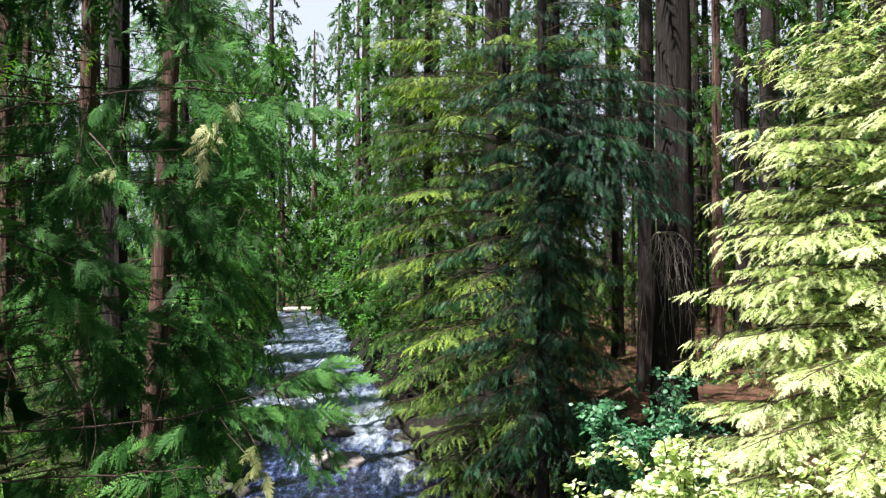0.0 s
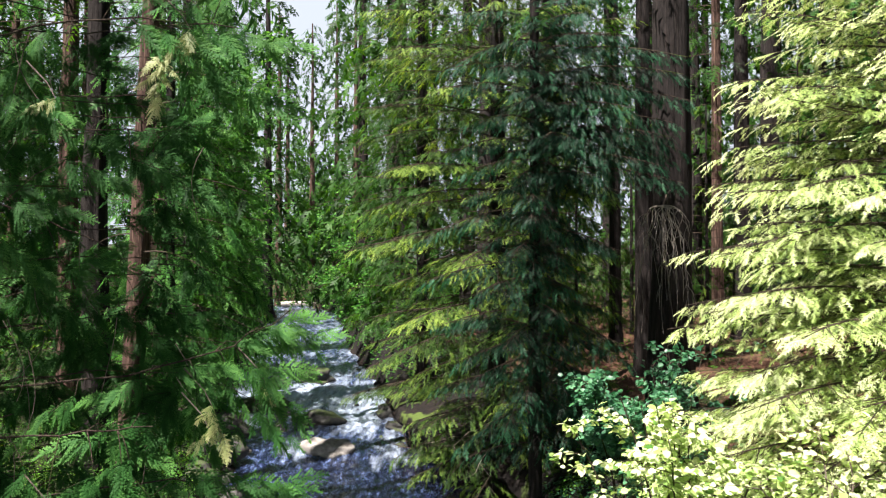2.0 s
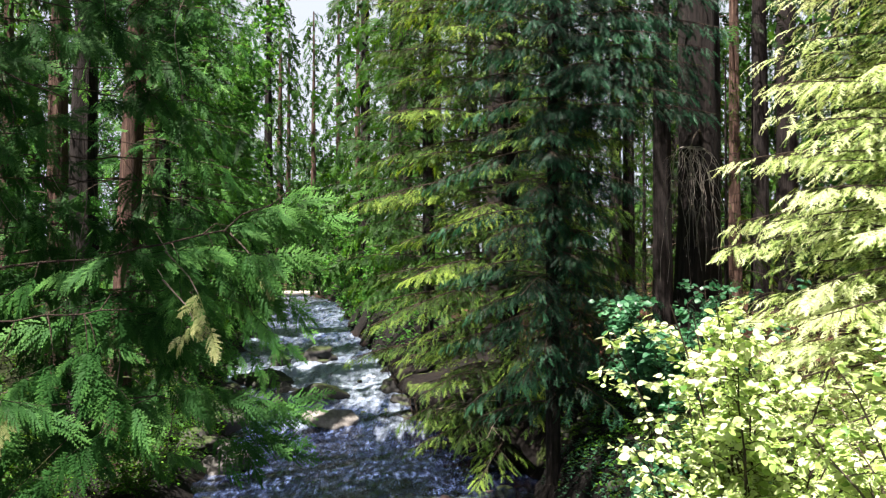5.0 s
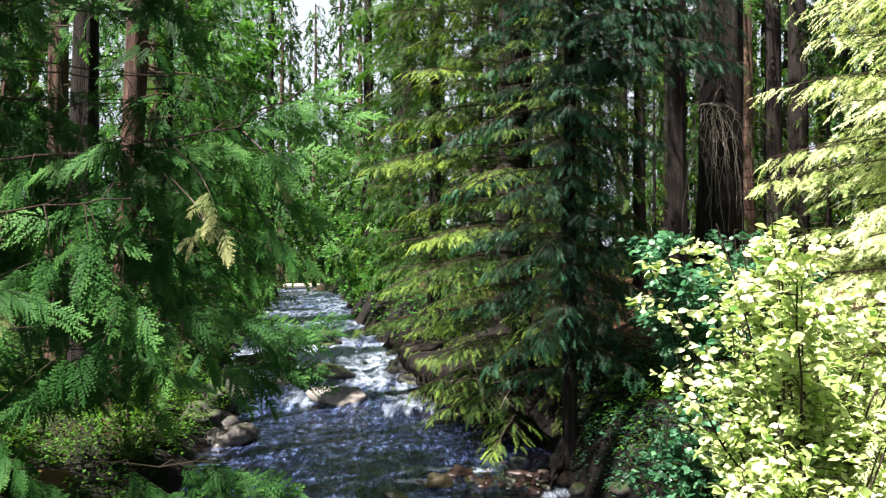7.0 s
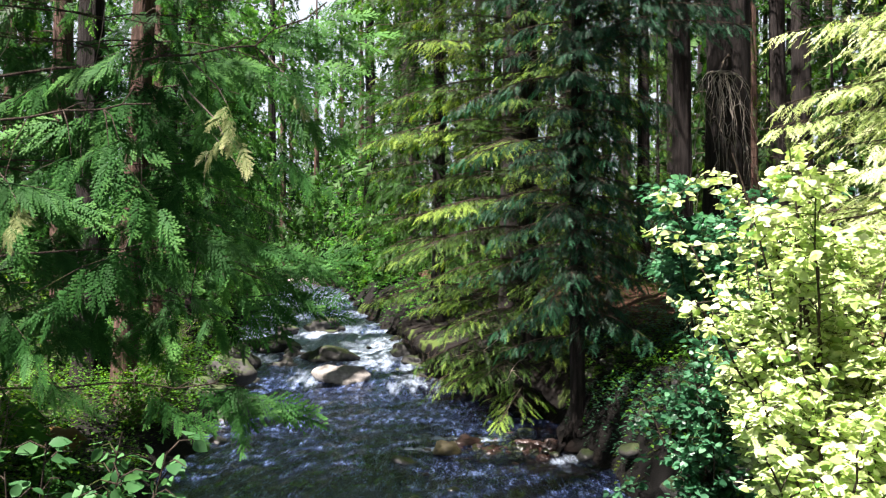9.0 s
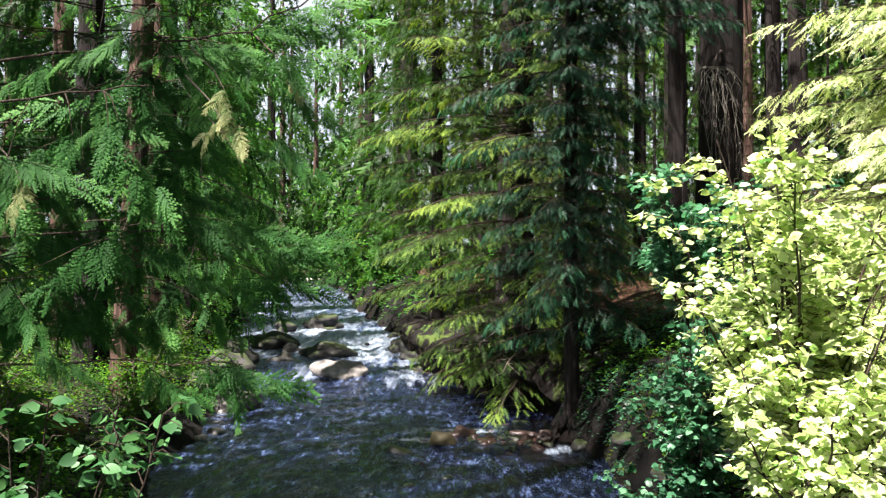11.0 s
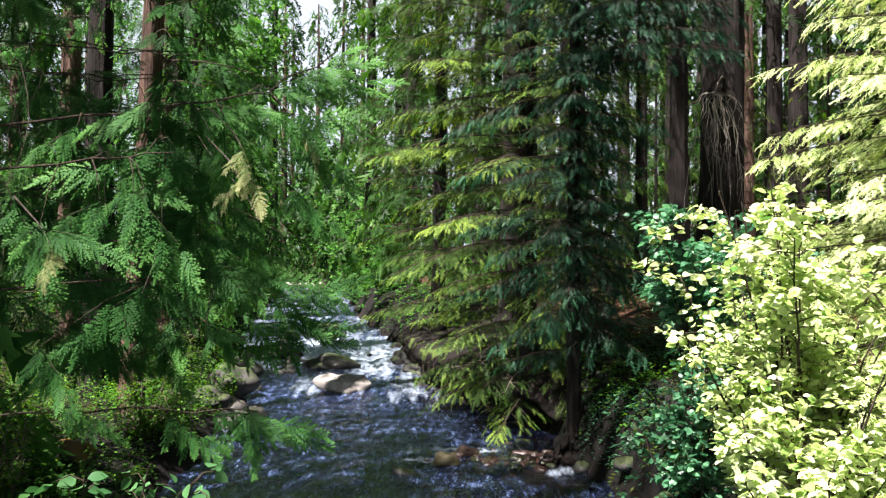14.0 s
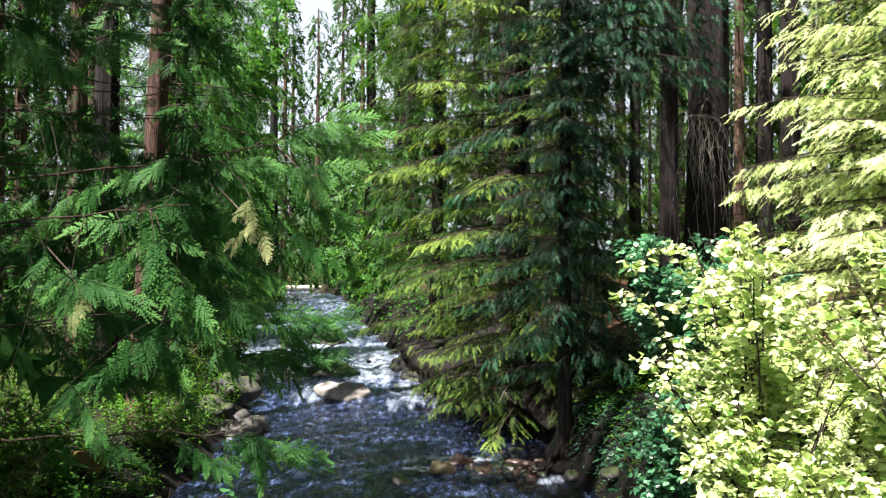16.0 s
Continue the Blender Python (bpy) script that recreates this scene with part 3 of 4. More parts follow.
rock(-5.1, 32.4, 0.5, (0.7, 0.6, 0.42), DARKROCK, 3, "dark rounded boulder in the riffle")
rock(-6.4, 31.4, 0.45, (0.5, 0.5, 0.32), DARKROCK, 4, "mossy boulder with a green top in the riffle")
rock(-6.1, 27.6, 0.32, (0.9, 0.6, 0.4), DARKROCK, 5, "dark mossy boulder at the water's edge")
rock(-5.2, 26.6, 0.14, (0.4, 0.35, 0.22), ROCK, 6, "small wet grey stone in the stream")
rock(-5.0, 24.2, 0.1, (0.45, 0.4, 0.22), ROCK, 7, "wet grey stone near the bank")
rock(-4.6, 17.6, 0.02, (0.5, 0.42, 0.32), ROCK, 8, "grey boulder with brown moss at the bank")
rock(-0.25, 14.75, 0.02, (0.25, 0.22, 0.17), TANROCK, 9, "olive brown stone in shallow water")
rock(-0.95, 14.1, -0.1, (0.26, 0.24, 0.17), DARKROCK, 10, "wet dark stone in shallow water")
rock(-0.9, 13.3, -0.12, (0.24, 0.2, 0.16), DARKROCK, 11, "wet dark stone in shallow water")
rock(0.05, 15.4, -0.03, (0.26, 0.22, 0.14), REDROCK, 12, "reddish wet stone in the gravel bar")
rock(0.55, 21.3, 0.3, (0.46, 0.38, 0.38), TANROCK, 13, "pale tan rounded rock under the bank")
rock(-0.2, 22.2, 0.2, (0.36, 0.3, 0.2), TANROCK, 14, "flat pale tan rock under the bank")
rock(0.35, 22.1, 0.12, (0.2, 0.2, 0.16), ROCK, 15, "small grey rock under the bank")
rock(0.8, 20.6, 0.05, (0.22, 0.2, 0.16), ROCK, 16, "small grey rock under the bank")
rock(-1.1, 24.5, 0.18, (0.5, 0.5, 0.28), DARKROCK, 17, "dark rock in shade under the bank")
rock(-1.6, 26.5, 0.22, (0.6, 0.5, 0.32), DARKROCK, 18, "dark rock in shade under the bank")
rock(-5.25, 11.9, 0.8, (0.25, 0.22, 0.22), ORANGEROCK, 19, "stone capped with orange moss among plants", group="rocks on the bank")
rock(2.9, 12.2, 0.25, (0.35, 0.3, 0.26), ROCK, 20, "grey stone at the foot of the bank", group="rocks on the bank")


rock(-5.7, 20.6, 0.35, (0.6, 0.5, 0.45), DARKROCK, 21, "dark mossy boulder on the shaded bank", group="rocks on the bank")
rock(-6.3, 23.4, 0.4, (0.7, 0.5, 0.42), DARKROCK, 22, "dark mossy boulder on the shaded bank", group="rocks on the bank")
rock(-5.5, 18.6, 0.3, (0.45, 0.4, 0.3), DARKROCK, 23, "dark damp stone on the shaded bank", group="rocks on the bank")
for k in range(16):
    y = rng.uniform(11, 20)
    x = float(bank_right(y)) + rng.uniform(0.05, 1.1)
    r = rng.uniform(0.07, 0.22)
    rock(x, y, float(ground_z(x, y)), (r * 1.3, r, r * 0.7), DARKROCK, 90 + k, "dark damp stone set in the earth bank", rng.uniform(0, 6.28), group="rocks on the bank")

# wet red and dark cobbles of the gravel bar
for k in range(80):
    x, y = rng.normal(0.6, 0.6), rng.normal(15.1, 0.5)
    if x > float(bank_right(y)) - 0.1:
        continue
    r = rng.uniform(0.05, 0.13)
    rock(x, y, max(float(ground_z(x, y)) + 0.3 * r, float(water_z(y)) - 0.6 * r), (r * 1.4, r, r * 0.7), (REDROCK, DARKROCK)[k % 3 == 0], 150 + k, ("wet red-brown cobble in the gravel bar", "wet dark cobble in the gravel bar")[k % 3 == 0], rng.uniform(0, 6.28), group="gravel bar cobbles")

# smaller stones along both edges and in the riffle
for k in range(46):
    y = rng.uniform(11.5, 36)
    side = k % 3
    x = bank_left(y) + rng.normal(0.25, 0.35) if side == 0 else bank_right(y) + rng.normal(-0.2, 0.3) if side == 1 else rng.uniform(float(bank_left(y)) + 0.5, float(bank_right(y)) - 0.5)
    r = rng.uniform(0.1, 0.3) if side < 2 else rng.uniform(0.08, 0.18)
    if side == 2 and 17 < y < 22:
        continue
    z = max(float(ground_z(x, y)), float(water_z(y)) - 0.55 * r)
    rock(float(x), y, z, (r * rng.uniform(0.9, 1.4), r, r * rng.uniform(0.6, 0.8)), (ROCK, DARKROCK, DARKROCK)[side], 30 + k, ("grey stone at the water's edge", "dark damp stone under the bank", "small wet stone in the riffle")[side], rng.uniform(0, 6.28))

# ---- undercut earth lip of the right bank, with hanging roots ----
ly = np.linspace(15.4, 29, 190)
lr, lw = bank_right(ly), water_z(ly)
ends = smooth(15.4, 17.6, ly) * smooth(29.0, 27.0, ly)
out = (0.3 + 0.5 * fbm(ly * 0.9, ly * 0, 3, 71)) * ends
rise = 0.62 + 0.35 * fbm(ly * 1.3, ly * 0, 3, 73)
rows = []
for dx, dz in ((1.5, None), (0.7, None), (0.1, 0.30), (-0.7, 0.16), (-1.0, 0.0), (-0.75, -0.14), (0.1, -0.25), (0.9, -0.5)):
    px = lr + (dx if dx > 0.5 else dx * out + 0.9 * (1 - ends)) + 0.16 * (fbm(ly * 5, ly * 0 + dx * 3, 3, 80) - 0.5)
    pz = ground_z(px, ly) + 0.05 if dz is None else (lw + rise + dz + 0.26 * (fbm(ly * 4, ly * 0 + dx * 5, 3, 85) - 0.5)) * ends + (1 - ends) * (ground_z(px, ly) - 0.15)
    rows.append(np.stack([px, ly, pz], -1))
V = np.stack(rows, 1).reshape(-1, 3)
i, j = np.meshgrid(np.arange(len(ly) - 1), np.arange(len(rows) - 1), indexing="ij")
p = (i * len(rows) + j).ravel()
bank_lip = new("bank", mesh_np("bank", V, np.stack([p, p + 1, p + len(rows) + 1, p + len(rows)], -1), SHADEDEARTH))
tagged(bank_lip, "undercut lip of earth over the water, darkened for shade", "bank", kind="structure")
for k in range(46):
    yk = rng.uniform(17.2, 27.2)
    xk = float(np.interp(yk, ly, lr - 0.8 * out))
    zk = float(np.interp(yk, ly, lw + rise)) + 0.02
    q = np.linspace(0, 1, 7)
    ln = rng.uniform(0.25, 0.65)
    P = np.stack([xk + 0.1 - rng.uniform(0.05, 0.3) * np.sin(q * 2.6), yk + rng.normal(0, 0.15) * q, zk + 0.08 * np.sin(q * 3.0) - ln * q ** 1.6], -1) + rng.normal(0, 0.008, (7, 3))
    V, F = tube(P, rng.uniform(0.006, 0.016) * (1 - 0.75 * q) + 0.002, 5)
    part("root", mesh_np("root", V, F, LIMB), bank_lip, "thin bare hanging root")

# ---- trees near the stream ----
SKIN = (REDBARK, LIMB, CEDAR)
# its high crown, out of view, is sized to shade the right bank
near_cedar = conifer("cedar_tree", "tall red cedar with drooping green sprays over the water", -5.5, 7.0, 31, 0.36, 8.6, SKIN, 3.9, 120, 0.75, 0.26, 0.3, NEEDLE,
        rise=0.12, sag=0.3, tilt=0.2, hang=0.1, flop=0.4, profile=0.55, wood=0.003, split=False)


def mirrored(tp):
    return tp[0] * [-1, 1, 1], tp[1][:, ::-1], tp[2]


def drape(limb, x, y, z, length, turn, mat=CEDAR, layers=2, tone=0.5, name="spray", label=""):
    """A cedar branchlet: its stem starts at a place and runs in the upright plane across the stream by `turn` degrees from +X;
    small flat fans hang from it one beside the other, the outermost pointing along it."""
    origin = np.array(near_cedar.location)
    pieces = []
    count = 4 + 3 * layers
    for i in range(count):
        q = (i + rng.uniform(0.0, 0.6)) / count
        end = i >= count - 2
        a0 = radians(turn + rng.normal(0, 5))
        left = math.cos(a0) < -0.05
        fall = 0.0 if end else rng.uniform(0.35, 1.0) * (1.15 - 0.6 * q)
        a = a0 + (fall if left else -fall)
        bow = -0.16 * length * q * q
        at = np.array([[x + math.cos(a0) * length * 0.86 * q, y + rng.normal(0, 0.012), z + math.sin(a0) * length * 0.86 * q + bow]]) - origin
        way = np.array([[math.cos(a), rng.normal(-0.1, 0.25), math.sin(a)]])
        up = np.array([[rng.normal(0.1, 0.2), -0.85, rng.uniform(0.3, 0.8)]])
        tp = DRAPES[rng.integers(0, len(DRAPES))]
        size = length * (0.62 if end else 0.60 - 0.16 * q) * rng.uniform(0.8, 1.15)
        pieces.append(planted(mirrored(tp) if left else tp, at, way, up, np.array([size]), np.array([tone + 0.18 * (q - 0.5) + rng.normal(0, 0.08)])))
    q = np.linspace(0, 1, 6)
    a0 = radians(turn)
    stem = np.stack([x + math.cos(a0) * length * 0.86 * q, np.full(6, y), z + math.sin(a0) * length * 0.86 * q - 0.16 * length * q * q], -1) - origin
    V, F = tube(stem, 0.004 * (1 - 0.7 * q), 4)
    V, F, T = joined(pieces + [(V, F, np.full(len(V), 0.1))])
    part(name, mesh_np(name, V, F, mat, T, flat=True), limb, label)


def cedar_limb(start, way, sprays, r=0.009, tone=0.5, layers=2):
    """A limb of the near cedar through some places, with its sprays, each on a twig of its own."""
    origin = np.array(near_cedar.location)
    P = np.array([start, *way])
    t = np.linspace(0, len(P) - 1, 14)
    Q = np.stack([np.interp(t, np.arange(len(P)), P[:, c]) for c in range(3)], -1)
    Q[1:-1] += rng.normal(0, 0.02, (12, 3))
    pieces = [tube(Q - origin, r * (1 - 0.8 * t / t[-1]) + 0.003, 6)]
    for x, y, z, ln, turn in sprays:
        k = int(np.argmin(np.abs(Q[:, 0] - (x - 0.12)) + 0.3 * np.abs(Q[:, 2] - z)))
        e = np.array([x, y, z])
        mid = (Q[k] + e) / 2 + [0, 0, 0.05]
        a = radians(turn)
        pieces.append(tube(np.stack([Q[k], mid, e, e + ln * 0.7 * np.array([math.cos(a), 0, math.sin(a) - 0.05])]) - origin, (0.005, 0.004, 0.003, 0.0012), 4))
    w = joined(pieces)
    limb = part("branch", mesh_np("branch", w[0], w[1], LIMB), near_cedar)
    for x, y, z, ln, turn in sprays:
        drape(limb, x, y, z, ln, turn, tone=tone, layers=layers)
    return limb


# each limb's tone has the sun it gets put into it
cedar_limb((-5.4, 7.0, 7.0), ((-3.6, 6.8, 7.25), (-2.4, 6.8, 7.4), (-1.5, 6.95, 7.35)),
           ((-2.31, 6.80, 7.35, 0.57, -10), (-1.78, 6.9, 7.29, 0.7, 2), (-2.04, 7.1, 7.2, 0.9, -21), (-2.7, 6.3, 6.64, 0.48, -166), (-2.89, 6.6, 7.28, 0.52, -138),
            (-2.4, 6.9, 7.72, 0.45, 14), (-1.6, 7.0, 7.7, 0.4, -80), (-3.03, 6.27, 6.64, 0.46, -22), (-3.4, 6.9, 7.1, 0.6, -40)), tone=0.66)
cedar_limb((-5.4, 7.0, 5.9), ((-4.2, 7.1, 6.1), (-3.2, 6.7, 5.8), (-2.5, 6.66, 5.5)),
           ((-3.26, 6.65, 5.85, 0.46, -2), (-2.84, 6.65, 5.29, 0.46, 26), (-4.28, 7.5, 6.19, 0.56, 0), (-3.7, 7.2, 5.6, 0.6, -30), (-3.2, 7.4, 6.3, 0.55, -15)), tone=0.58)
cedar_limb((-5.4, 7.0, 4.2), ((-3.4, 6.8, 4.35), (-2.2, 6.8, 4.45), (-1.6, 7.1, 4.62), (-1.1, 7.15, 4.95)),
           ((-1.56, 7.15, 4.67, 0.6, 30), (-1.64, 7.05, 4.51, 0.62, -5), (-1.45, 7.2, 4.4, 0.55, -35), (-2.05, 6.95, 4.47, 0.45, 11), (-1.84, 6.9, 4.44, 0.36, -87),
            (-2.1, 6.5, 4.46, 0.44, -168), (-2.7, 6.6, 4.3, 0.5, -150), (-1.3, 7.25, 4.75, 0.5, 0), (-1.5, 7.6, 4.0, 0.42, -42)), tone=0.68)
cedar_limb((-5.4, 7.0, 3.7), ((-3.6, 6.6, 3.95), (-2.6, 6.4, 4.05), (-2.0, 6.4, 4.1)),
           ((-2.06, 6.45, 4.19, 0.62, -167), (-2.14, 6.3, 3.87, 0.3, -157), (-2.2, 6.3, 3.84, 0.56, -47), (-2.36, 6.2, 3.77, 0.44, -161), (-2.39, 6.5, 4.06, 0.38, -25),
            (-2.62, 6.0, 3.6, 0.43, -5), (-3.0, 6.4, 3.8, 0.5, -60)), tone=0.6)
cedar_limb((-5.4, 7.0, 3.0), ((-3.6, 7.4, 3.2), (-2.4, 7.8, 3.3), (-1.7, 8.0, 3.15)),
           ((-1.93, 8.0, 2.9, 0.7, 8), (-2.24, 7.8, 3.38, 0.66, 3), (-1.74, 8.0, 3.11, 0.6, 17), (-2.25, 6.6, 3.26, 0.6, -148), (-2.61, 6.0, 2.93, 0.32, -51), (-2.1, 7.4, 2.94, 0.24, -12)), tone=0.52)
cedar_limb((-5.4, 7.0, 2.2), ((-3.8, 7.1, 2.3), (-2.7, 7.2, 2.35), (-1.7, 7.4, 2.3)),
           ((-2.02, 7.4, 2.28, 0.64, 4), (-1.78, 7.4, 2.34, 0.36, -70), (-2.67, 6.4, 2.53, 0.32, -21), (-2.3, 7.2, 2.3, 0.4, -30)), tone=0.6)
# fuller limbs between the trunk and the water, toned darker as if shaded
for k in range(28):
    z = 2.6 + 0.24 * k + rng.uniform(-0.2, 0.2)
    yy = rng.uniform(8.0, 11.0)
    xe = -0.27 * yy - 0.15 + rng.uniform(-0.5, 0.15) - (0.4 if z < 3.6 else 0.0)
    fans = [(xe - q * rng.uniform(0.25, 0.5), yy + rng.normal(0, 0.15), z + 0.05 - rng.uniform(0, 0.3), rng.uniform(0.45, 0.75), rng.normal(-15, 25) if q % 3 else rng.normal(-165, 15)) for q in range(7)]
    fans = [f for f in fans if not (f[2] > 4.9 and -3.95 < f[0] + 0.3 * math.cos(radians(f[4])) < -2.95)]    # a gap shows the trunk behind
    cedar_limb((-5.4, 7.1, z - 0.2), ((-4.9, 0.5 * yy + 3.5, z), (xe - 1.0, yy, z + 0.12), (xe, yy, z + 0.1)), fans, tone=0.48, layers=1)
conifer("cedar_tree", "leaning red-barked cedar with sunlit bark on the bank", -5.9, 15.2, 26, 0.21, 1.6, SKIN, 2.6, 66, 0.5, 0.27, 0.2, DRAPES_LITE,
        lean=(0.045, 0.0), rise=0.15, sag=0.4, tilt=0.25, hang=0.25, flop=0.35, split=False, low=(11, 0.8), facing=(0.1, -0.7), gain=0.7, face=(1.0, 3.9))
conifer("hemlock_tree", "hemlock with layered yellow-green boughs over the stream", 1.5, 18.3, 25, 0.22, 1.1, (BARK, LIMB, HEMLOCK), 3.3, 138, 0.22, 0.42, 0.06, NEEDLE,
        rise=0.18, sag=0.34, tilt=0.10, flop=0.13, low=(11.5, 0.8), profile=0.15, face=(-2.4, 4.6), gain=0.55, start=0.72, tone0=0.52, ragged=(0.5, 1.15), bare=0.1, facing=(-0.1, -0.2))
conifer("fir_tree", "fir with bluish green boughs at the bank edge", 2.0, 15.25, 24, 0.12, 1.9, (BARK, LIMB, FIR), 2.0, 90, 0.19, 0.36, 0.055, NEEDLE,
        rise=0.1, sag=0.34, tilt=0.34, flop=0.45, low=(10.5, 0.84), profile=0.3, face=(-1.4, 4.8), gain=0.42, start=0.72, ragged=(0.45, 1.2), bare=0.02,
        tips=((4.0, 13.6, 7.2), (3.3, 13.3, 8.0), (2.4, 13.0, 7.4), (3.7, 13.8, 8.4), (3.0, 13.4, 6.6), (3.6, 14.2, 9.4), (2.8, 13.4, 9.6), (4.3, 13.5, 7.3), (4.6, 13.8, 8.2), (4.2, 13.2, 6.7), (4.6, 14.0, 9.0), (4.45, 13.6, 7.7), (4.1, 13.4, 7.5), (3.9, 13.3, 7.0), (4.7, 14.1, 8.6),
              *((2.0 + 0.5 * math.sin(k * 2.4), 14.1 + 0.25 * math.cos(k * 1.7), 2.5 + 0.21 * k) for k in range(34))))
conifer("fir_tree", "young fir with pale sunlit boughs in layers", 5.5, 9.0, 10.8, 0.13, 0.5, (BARK, LIMB, SUNLITFIR), 3.05, 195, 0.19, 0.42, 0.072, NEEDLE,
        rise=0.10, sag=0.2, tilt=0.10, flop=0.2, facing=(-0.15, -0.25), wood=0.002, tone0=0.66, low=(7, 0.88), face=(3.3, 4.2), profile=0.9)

# ---- mid trees of the left bank ----
for x, y, h, rc in ((-9.7, 20.6, 26, 3.4), (-9.2, 25.6, 24, 3.4), (-11.5, 31.0, 25, 3.6), (-13.0, 22.5, 28, 4.0), (-13.5, 14.0, 17, 4.0), (-11.0, 35.0, 25, 4.2), (-13.2, 42.0, 25, 4.4)):
    conifer("cedar_tree", "shaded cedar with dense drooping crown on the bank", x, y, h, 0.28, 0.8, SKIN, rc, 80, 0.52, 0.28, 0.28, NEEDLE, split=False,
            rise=0.15, sag=0.35, tilt=0.25, hang=0.12, flop=0.5, low=(15, 0.8), group="left bank cedars", twigs=False)
for x, y, h, rc in ((-0.6, 33.0, 26, 3.2), (3.4, 23.0, 27, 2.6), (4.2, 30.0, 27, 3.0)):
    conifer("hemlock_tree", "hemlock standing behind the bank with layered boughs", x, y, h, 0.24, 1.2, (BARK, LIMB, HEMLOCK), rc, 110, 0.5, 0.28, 0.19, NEEDLE[:3], split=False,
            rise=0.05, sag=0.3, tilt=0.25, flop=0.5, low=(15, 0.8), profile=0.4, group="right bank hemlocks", twigs=False, tone0=0.25)

for x, y, h, rc in ((-7.6, 22.2, 23, 2.6), (-8.2, 25.5, 24, 3.3), (-10.2, 31.0, 24, 3.6)):
    conifer("cedar_tree", "bright green cedar leaning boughs over the stream", x, y, h, 0.17, 2.2, (BARK, LIMB, ALDER), rc, 110, 0.44, 0.3, 0.2, NEEDLE, split=False,
            rise=0.15, sag=0.3, tilt=0.22, hang=0.1, flop=0.45, low=(14, 0.85), group="left bank cedars", twigs=False, profile=0.45, face=(-0.2, 4.4), tone0=0.45)

conifer("hemlock_tree", "dark dense hemlock behind the bank", -0.5, 25.5, 25, 0.2, 2.4, (BARK, LIMB, FARGREEN), 3.0, 120, 0.36, 0.32, 0.1, NEEDLE, split=False,
        rise=0.14, sag=0.3, tilt=0.14, flop=0.25, low=(15, 0.85), profile=0.25, twigs=False, face=(-2.6, 4.4), ragged=(0.5, 1.15))

# ---- big trunks of the right bank ----
for x, y, r, h, mat, lab in ((4.75, 15.55, 0.41, 34, BARK, "massive old fir trunk with dark furrowed bark"),
                             (5.6, 20.9, 0.24, 30, BARK, "dark straight fir trunk beside a massive one"),
                             (6.1, 26.5, 0.2, 28, BARK, "slim dark fir trunk in the shade"),
                             (10.65, 27.0, 0.3, 30, BARK, "dark fir trunk with shaggy bark"),
                             (13.8, 32.0, 0.42, 34, BARK, "tall dark fir trunk in the forest"),
                             (9.6, 26.5, 0.2, 28, REDBARK, "slim sunlit red-brown trunk in the forest"),
                             (9.0, 33.0, 0.26, 30, BARK, "slim dark fir trunk in the forest"),
                             (1.5, 22.5, 0.3, 30, BARK, "dark fir trunk behind the hemlock"),
                             (-7.5, 17.4, 0.3, 30, BARK, "dark trunk on the shaded bank")):
    conifer("fir_tree", lab, x, y, h, r, 9.0 if x > 3 else 7.0, (mat, LIMB, FARGREEN), 3.2, 34, 0.8, 0.3, 0.4, NEEDLE[:2], split=False, group="tall trunks", twigs=False, flop=0.5)

# ---- forest behind ----
for x, y, h in ((10.0, 8.5, 26), (9.5, 13.5, 28)):
    conifer("cedar_tree", "green cedar beyond the young fir", x, y, h, 0.3, 1.0, SKIN, 3.0, 90, 0.55, 0.26, 0.3, NEEDLE, split=False, twigs=False, flop=0.6, hang=0.3, group="bank cedars", low=(14, 0.8))
# young hemlocks under the tall trunks
sapling = conifer("hemlock_sapling", "young hemlock with soft green boughs under tall trunks", 8.2, 23.5, 8, 0.06, 0.4, (BARK, LIMB, HEMLOCK), 1.9, 64, 0.32, 0.3, 0.18, NEEDLE[:3], split=False,
                  twigs=False, flop=0.5, group="young hemlocks", tone0=0.4, tilt=0.3)
for x, y, sc in ((4.6, 25.5, 1.0), (7.4, 29.5, 1.2), (11.8, 30.5, 1.0), (3.2, 34.0, 1.3), (10.0, 36.0, 1.3), (15.5, 35.0, 1.1), (14.0, 25.0, 0.9), (6.2, 36.5, 1.2), (18.5, 31.0, 1.2), (3.6, 27.5, 1.1), (12.5, 21.0, 0.9), (17.0, 27.5, 1.3), (14.5, 31.0, 1.4), (20.0, 35.0, 1.6)):
    ob = copy_thing(sapling, pose(x, y, float(ground_z(x, y)), 0, 0, rng.uniform(0, 360)))
    ob.scale = (sc, sc, sc)

# trees added round and behind the camera, trunks out of view, to shade the bank
for x, y, h in ((-9.8, 2.6, 25), (-10.8, 5.2, 23), (-8.4, 9.0, 21), (-4.0, -15.0, 24), (7.5, 2.0, 24), (8.5, -4.0, 26), (5.0, -9.0, 25), (2.5, -20, 27)):
    conifer("cedar_tree", "dense cedar added out of view for its shade", x, y, h, 0.3, 1.0, SKIN, 3.6, 60, 1.2, 0.25, 0.5, BROOM, split=False, twigs=False, flop=0.65, hang=0.3, group="bank cedars")

FAR = dict(split=False, group="forest trees", twigs=False, flop=0.5, hang=0.06)
far_a = conifer("fir_tree", "forest fir with dense green crown", 16, 46, 30, 0.35, 2.0, (BARK, LIMB, FARGREEN), 3.6, 78, 0.95, 0.25, 0.45, BROOM, rise=0.05, **FAR)
far_b = conifer("cedar_tree", "forest cedar with drooping green crown", -22, 42, 26, 0.35, 0.6, (REDBARK, LIMB, FARGREEN), 4.0, 90, 0.9, 0.25, 0.42, BROOM, rise=0.1, sag=0.5, **FAR)
